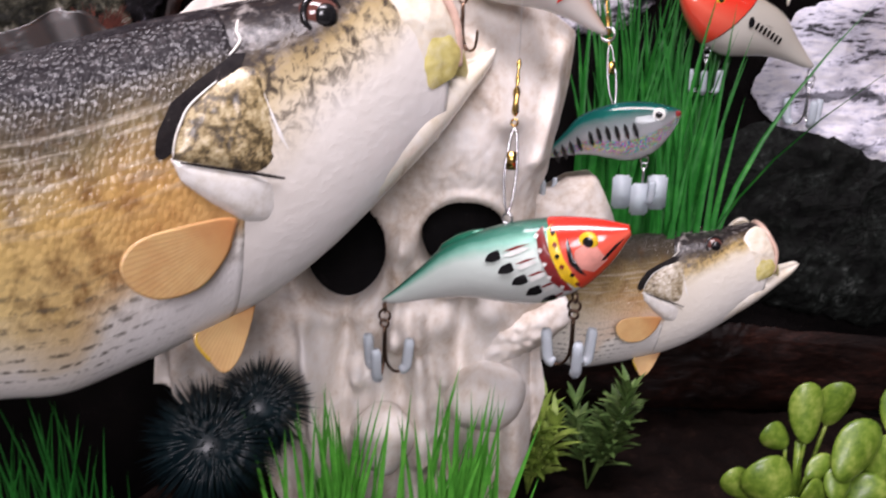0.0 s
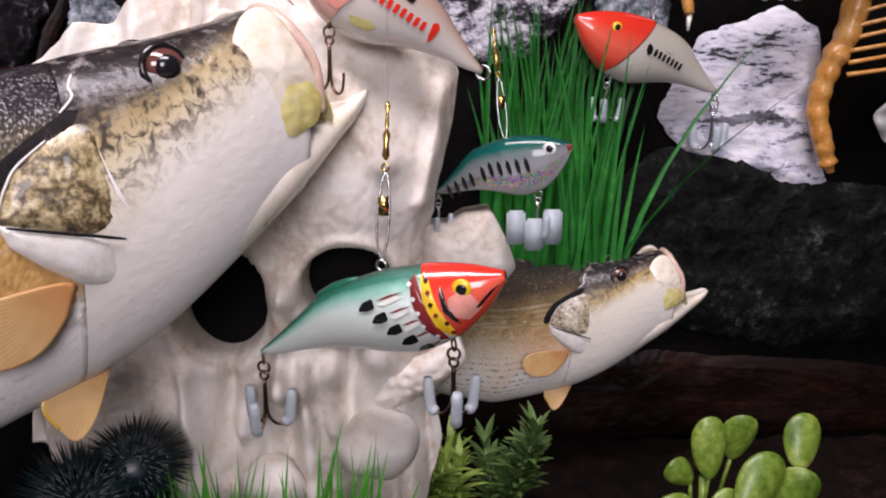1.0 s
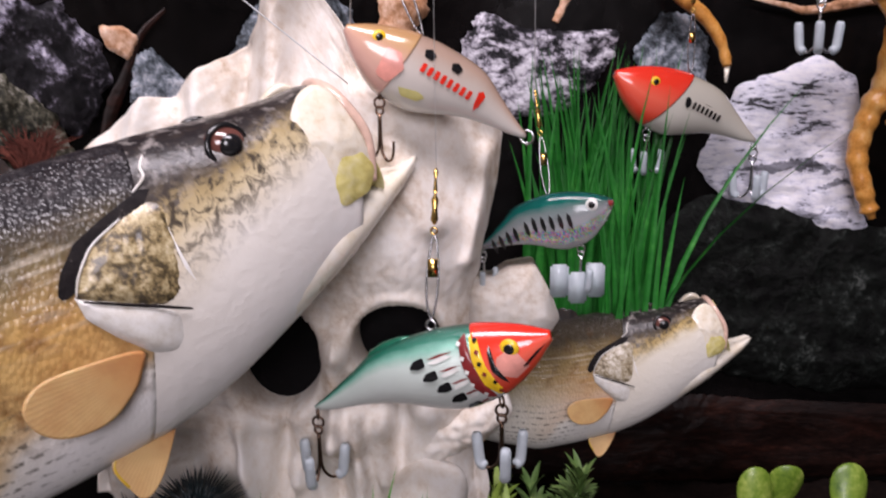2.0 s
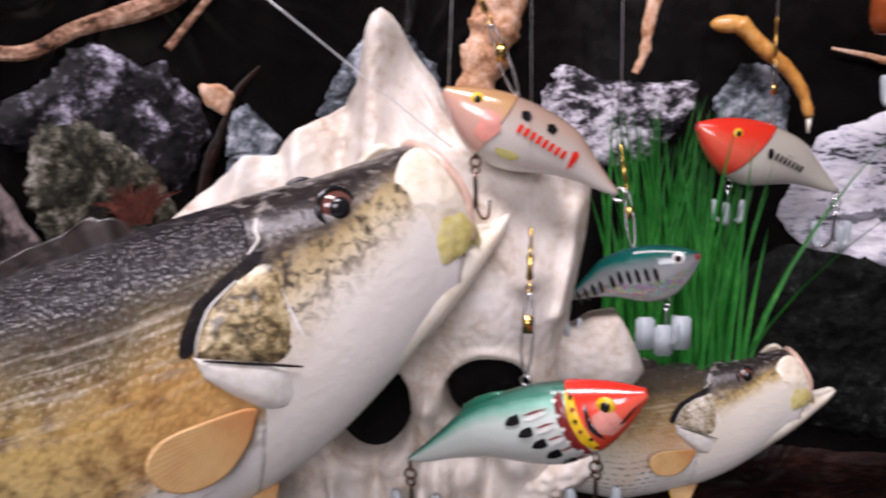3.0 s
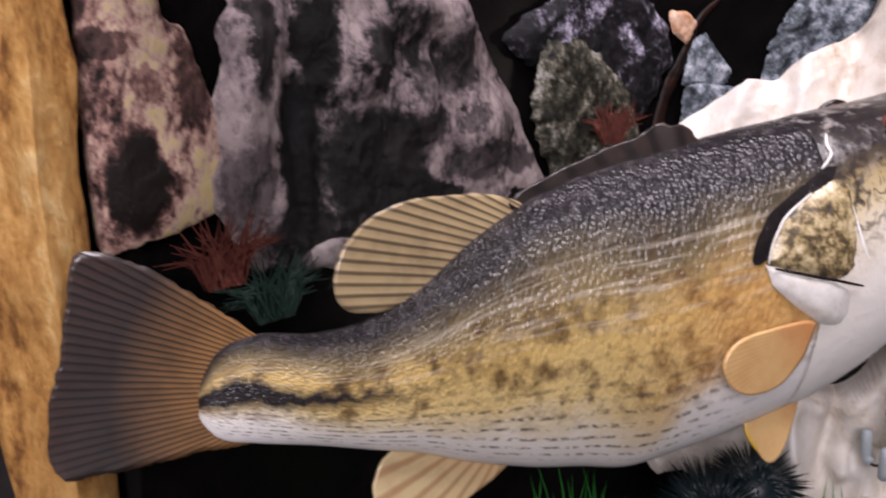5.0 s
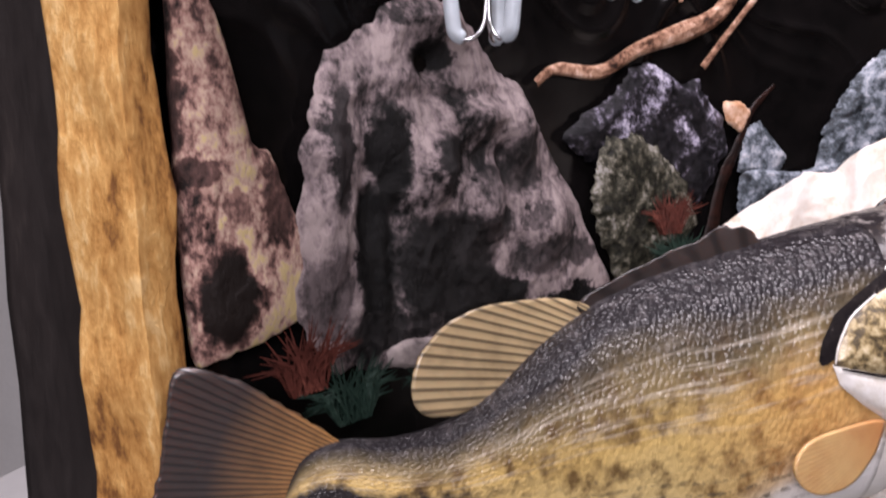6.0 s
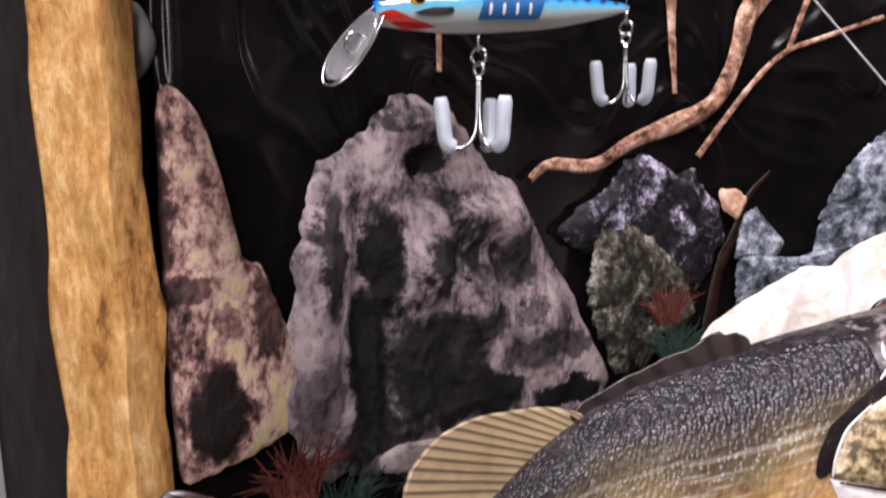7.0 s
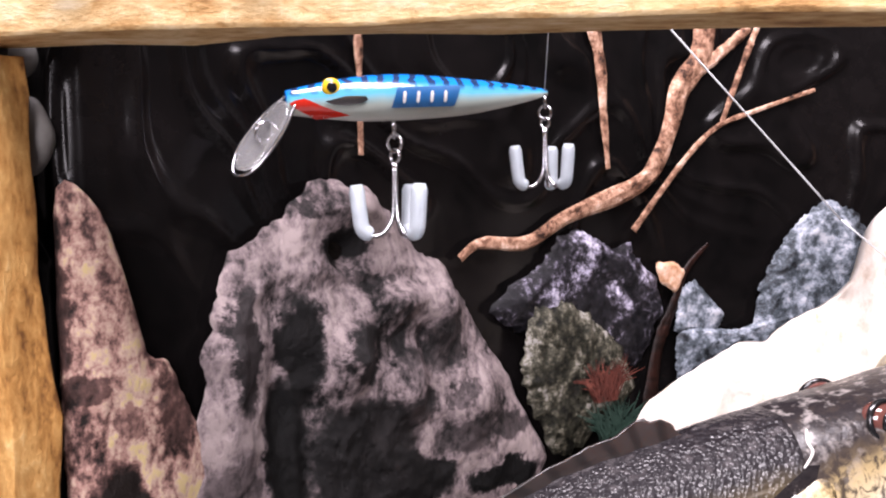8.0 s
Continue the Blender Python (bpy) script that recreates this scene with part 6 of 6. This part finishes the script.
blades("grass_tuft", "bright green plastic grass before the skull", (-0.045, 0.352), (0.008, 0.008), 54, 0.105, 0.0017, "grass", 0.02, 1)
blades("grass_tuft", "bright green plastic grass before the skull", (0.008, 0.352), (0.010, 0.008), 60, 0.110, 0.0017, "grass", 0.08, 2)
blades("grass_tuft", "green plastic grass below the large fish", (-0.150, 0.318), (0.014, 0.010), 50, 0.112, 0.0012, "grass_dark", -0.05, 3)
blades("tall_grass", "tall dark green plastic grass before the backdrop", (0.124, 0.548), (0.0155, 0.004), 135, 0.202, 0.0028, "grass_dark", 0.012, 4, 0.075, deep=3.2)
blades("tall_grass", "tall green plastic grass with splayed blades", (0.143, 0.514), (0.009, 0.003), 30, 0.18, 0.0021, "grass_dark", 0.0, 5, 0.075, deep=7.4, extra=((0.012, 0.0, 0.17, 0.0, 0.0, 0.78), (0.02, 0.0, 0.19, 0.0, 0.0, 0.44), (0.0, 0.0, 0.197, -0.1, 0.0, 0.17)))


def bristle_plant():
    t = thing("bristle_plant", "dark teal bristly ball plant beside the skull", "plant", pose(-0.098, 0.356, -0.018))
    part("stem", tube(bmesh.new(), [(0, 0, 0), (0.002, 0, 0.03), (0, 0, 0.06)], [0.004, 0.003, 0.003], 8), "urchin", t)
    rng = random.Random(8)
    for centre, r, n in (((0.0, -0.004, 0.082), 0.031, 800), ((0.018, 0.014, 0.092), 0.025, 480)):
        bm = bmesh.new()
        ball(bm, centre, r * 0.62, (1, 1, 0.9), 18)
        for _ in range(n):
            d = Vector((rng.gauss(0, 1), rng.gauss(0, 1), rng.gauss(0, 1))).normalized()
            l = r * rng.uniform(0.9, 1.12)
            p0, p1 = Vector(centre) + d * r * 0.5, Vector(centre) + d * l + Vector((0, 0, -0.002))
            s = d.orthogonal().normalized() * 0.0009
            u = d.cross(s)
            a, b, c = (bm.verts.new(p0 + q) for q in (s, -0.5 * s + 0.87 * u, -0.5 * s - 0.87 * u))
            e = bm.verts.new(p1)
            for tri in ((a, b, e), (b, c, e), (c, a, e)):
                bm.faces.new(tri)
        tagged(part("bristle_coat", bm, "urchin", t), kind="stuff")


def leaf(bm, p, d, length, width, fold=0.25, up=Vector((0, 0, 1))):
    d = d.normalized()
    s = d.cross(up)
    s = (s if s.length > 1e-4 else Vector((1, 0, 0))).normalized()
    nrm = s.cross(d)
    last = None
    for k in range(6):
        f = k / 5
        w = width * math.sin(math.pi * min(0.98, 0.12 + 0.86 * f)) * (1 if k < 5 else 0.05)
        q = p + d * length * f - nrm * (-0.12 * length * math.sin(f * 2.2))
        row = [bm.verts.new(q - s * w + nrm * fold * w), bm.verts.new(q), bm.verts.new(q + s * w + nrm * fold * w)]
        if last:
            bm.faces.new((last[0], last[1], row[1], row[0]))
            bm.faces.new((last[1], last[2], row[2], row[1]))
        last = row


def fern_plant(label, at, height, mat, seed, stems=5):
    t = thing("fern_plant", label, "plant", pose(*at), "plastic ferns")
    rng = random.Random(seed)
    for k in range(stems):
        a = rng.uniform(0, 6.28)
        tip = Vector((math.cos(a) * height * 0.32, math.sin(a) * height * 0.25, height * rng.uniform(0.65, 1.0)))
        part("stem", tube(bmesh.new(), [(0, 0, 0), tip * 0.5 + Vector((0, 0, 0.004)), tip], 0.0007, 6), mat, t)
        for j in range(7):
            f = 0.35 + 0.65 * j / 6
            for i in range(6):
                b = rng.uniform(0, 6.28)
                bm = bmesh.new()
                rise = rng.uniform(0.15, 0.8) if j < 6 else 1.4
                leaf(bm, tip * f, Vector((math.cos(b), math.sin(b), rise)), 0.019 * rng.uniform(0.7, 1.15), 0.0022)
                part("leaf", bm, mat, t)


def succulent(at):
    t = thing("succulent", "glossy light green succulent with oval leaves", "plant", pose(*at))
    rng = random.Random(11)
    part("stem", tube(bmesh.new(), [(0, 0, 0), (0.002, 0, 0.03), (0, 0, 0.055)], [0.003, 0.0025, 0.002], 8), "pad", t)
    todo = ((0.002, 0.0, 0.0716, 0.0092, 0.0165, 0), (0.019, 0.006, 0.0746, 0.0092, 0.0135, 10), (-0.018, -0.012, 0.038, 0.0135, 0.0140, -35), (0.025, -0.010, 0.0555, 0.0120, 0.0185, 38), (-0.011, 0.004, 0.0555, 0.0075, 0.0090, -50), (0.008, -0.010, 0.045, 0.0070, 0.0095, 60), (0.017, -0.014, 0.038, 0.0090, 0.0100, 30), (0.045, -0.006, 0.048, 0.0115, 0.0165, 25), (0.004, -0.016, 0.034, 0.0080, 0.0100, -60), (-0.031, -0.004, 0.032, 0.0080, 0.0100, -40), (0.034, -0.012, 0.031, 0.0115, 0.0120, 50), (-0.006, -0.018, 0.022, 0.0090, 0.0110, -20), (0.016, -0.020, 0.020, 0.0090, 0.0110, 20), (0.052, 0.004, 0.072, 0.0100, 0.0150, 15))
    for x, y, z, hw, hh, lean in todo:
        bm = bmesh.new()
        ball(bm, (0, 0, 0), 1.0, (1, 1, 1), 20)
        turn = pose(0, 0, 0, rng.uniform(-25, 10), lean, rng.uniform(-18, 18))
        for v in bm.verts:
            q = v.co.copy()
            v.co = Vector((q.x * hw * (1 + 0.2 * q.z), q.y * 0.26 * hw + 0.28 * hw * (q.x * q.x - 0.5), q.z * hh))
        bm.transform(Matrix.Translation((x, y, z)) @ turn)
        part("leaf", bm, "pad", t)
        foot = turn @ Vector((0, 0, -hh * 0.9)) + Vector((x, y, z))
        part("stalk", tube(bmesh.new(), curve_points([(0.004, 0, 0.012), (foot.x * 0.6, foot.y * 0.6, foot.z * 0.6), foot], 8), 0.0012, 6), "pad", t)


bristle_plant()
fern_plant("yellow-green plastic fern beside the skull", (0.056, 0.455, -0.018), 0.052, "fern", 21, 6)
fern_plant("dark green plastic fern with pale tips", (0.092, 0.462, -0.018), 0.062, "fern_dark", 22, 6)
succulent((0.192, 0.416, -0.016))


# ---- crayfish toy and the tip of a third fish ----
def crayfish():
    t = thing("toy_crayfish", "orange rubber crayfish before the white rock", "toy", pose(0.298, 0.545, 0.0))
    keys = curve_points([(0.012, 0, 0.292), (0.006, -0.002, 0.262), (-0.002, 0, 0.240), (-0.006, 0.002, 0.216), (0.0, 0.0, 0.192), (0.006, 0, 0.176)], 46)
    bm = bmesh.new()
    tube(bm, keys, [(0.0082 - 0.003 * i / 45) * (1 + 0.07 * math.sin(i * 1.4) + 0.2 * noise.noise((i * 0.3, 4, 2))) * (0.55 if i > 41 else 1) for i in range(46)], 14)
    part("shell", bm, "orange_toy", t, "ringed orange shell")
    for k in range(8):
        s = -1 if k % 2 else 1
        z = 0.285 - 0.007 * k
        part("leg", tube(bmesh.new(), curve_points([(0.006, -0.006, z), (0.02 + 0.004 * k, -0.012, z + 0.006), (0.040 + 0.003 * k, -0.010, z - 0.004 * s)], 12), [0.0016 - 0.0001 * i for i in range(12)], 6), "orange_toy", t)
    bm = bmesh.new()
    ball(bm, (-0.012, -0.012, 0.318), 0.012, (1.6, 0.6, 0.6), 16, pose(0, 0, 0, 0, 50, 0))
    part("claw", bm, "orange_toy", t)
    part("arm", tube(bmesh.new(), curve_points([(0.008, -0.004, 0.286), (0.0, -0.012, 0.300), (-0.01, -0.012, 0.312)], 10), 0.0038, 8), "orange_toy", t)


def yellow_worm():
    t = thing("rubber_crayfish", "amber yellow rubber bait hanging before the backdrop", "toy", pose(0, 0, 0))
    part("body", tube(bmesh.new(), curve_points([(0.165, 0.552, 0.328), (0.180, 0.552, 0.313), (0.195, 0.552, 0.300), (0.205, 0.552, 0.286), (0.210, 0.552, 0.271)], 24), [0.0058 * (1 + 0.04 * math.sin(i * 1.9) + 0.15 * noise.noise((i * 0.4, 7, 2))) - 0.00012 * i for i in range(24)], 10), "orange_toy", t)
    part("claw", ball(bmesh.new(), (0.160, 0.552, 0.327), 0.008, (1.5, 0.6, 0.7), 14), "orange_toy", t)
    part("tail", tube(bmesh.new(), [(0.210, 0.552, 0.271), (0.209, 0.55, 0.261)], [0.002, 0.0008], 6), "lip", t)


def far_tail():
    t = thing("mounted_fish", "translucent grey tail fin of another mounted fish", "fish", pose(0.30, 0.47, 0.0), "mounted fish")
    fin(t, [(-0.012, 0.222), (-0.006, 0.205), (0.014, 0.195), (0.045, 0.180), (0.085, 0.19), (0.09, 0.235), (0.05, 0.255), (0.010, 0.243)], (0.12, 0.21), "fin_clear", lambda a, b, h: Vector((a, h, b)), "tail_fin", "thin grey tail fin with fine rays", 0.0008, 70)
    bm = bmesh.new()
    loft(bm, [[(x, w * math.sin(a), 0.212 + h * math.cos(a)) for a in [2 * math.pi * k / 24 for k in range(24)]] for x, w, h in ((0.075, 0.004, 0.016), (0.11, 0.010, 0.020), (0.16, 0.018, 0.03), (0.22, 0.024, 0.04), (0.28, 0.018, 0.032), (0.31, 0.004, 0.01))])
    part("body", bm, "cheek", t)


crayfish()
yellow_worm()
far_tail()
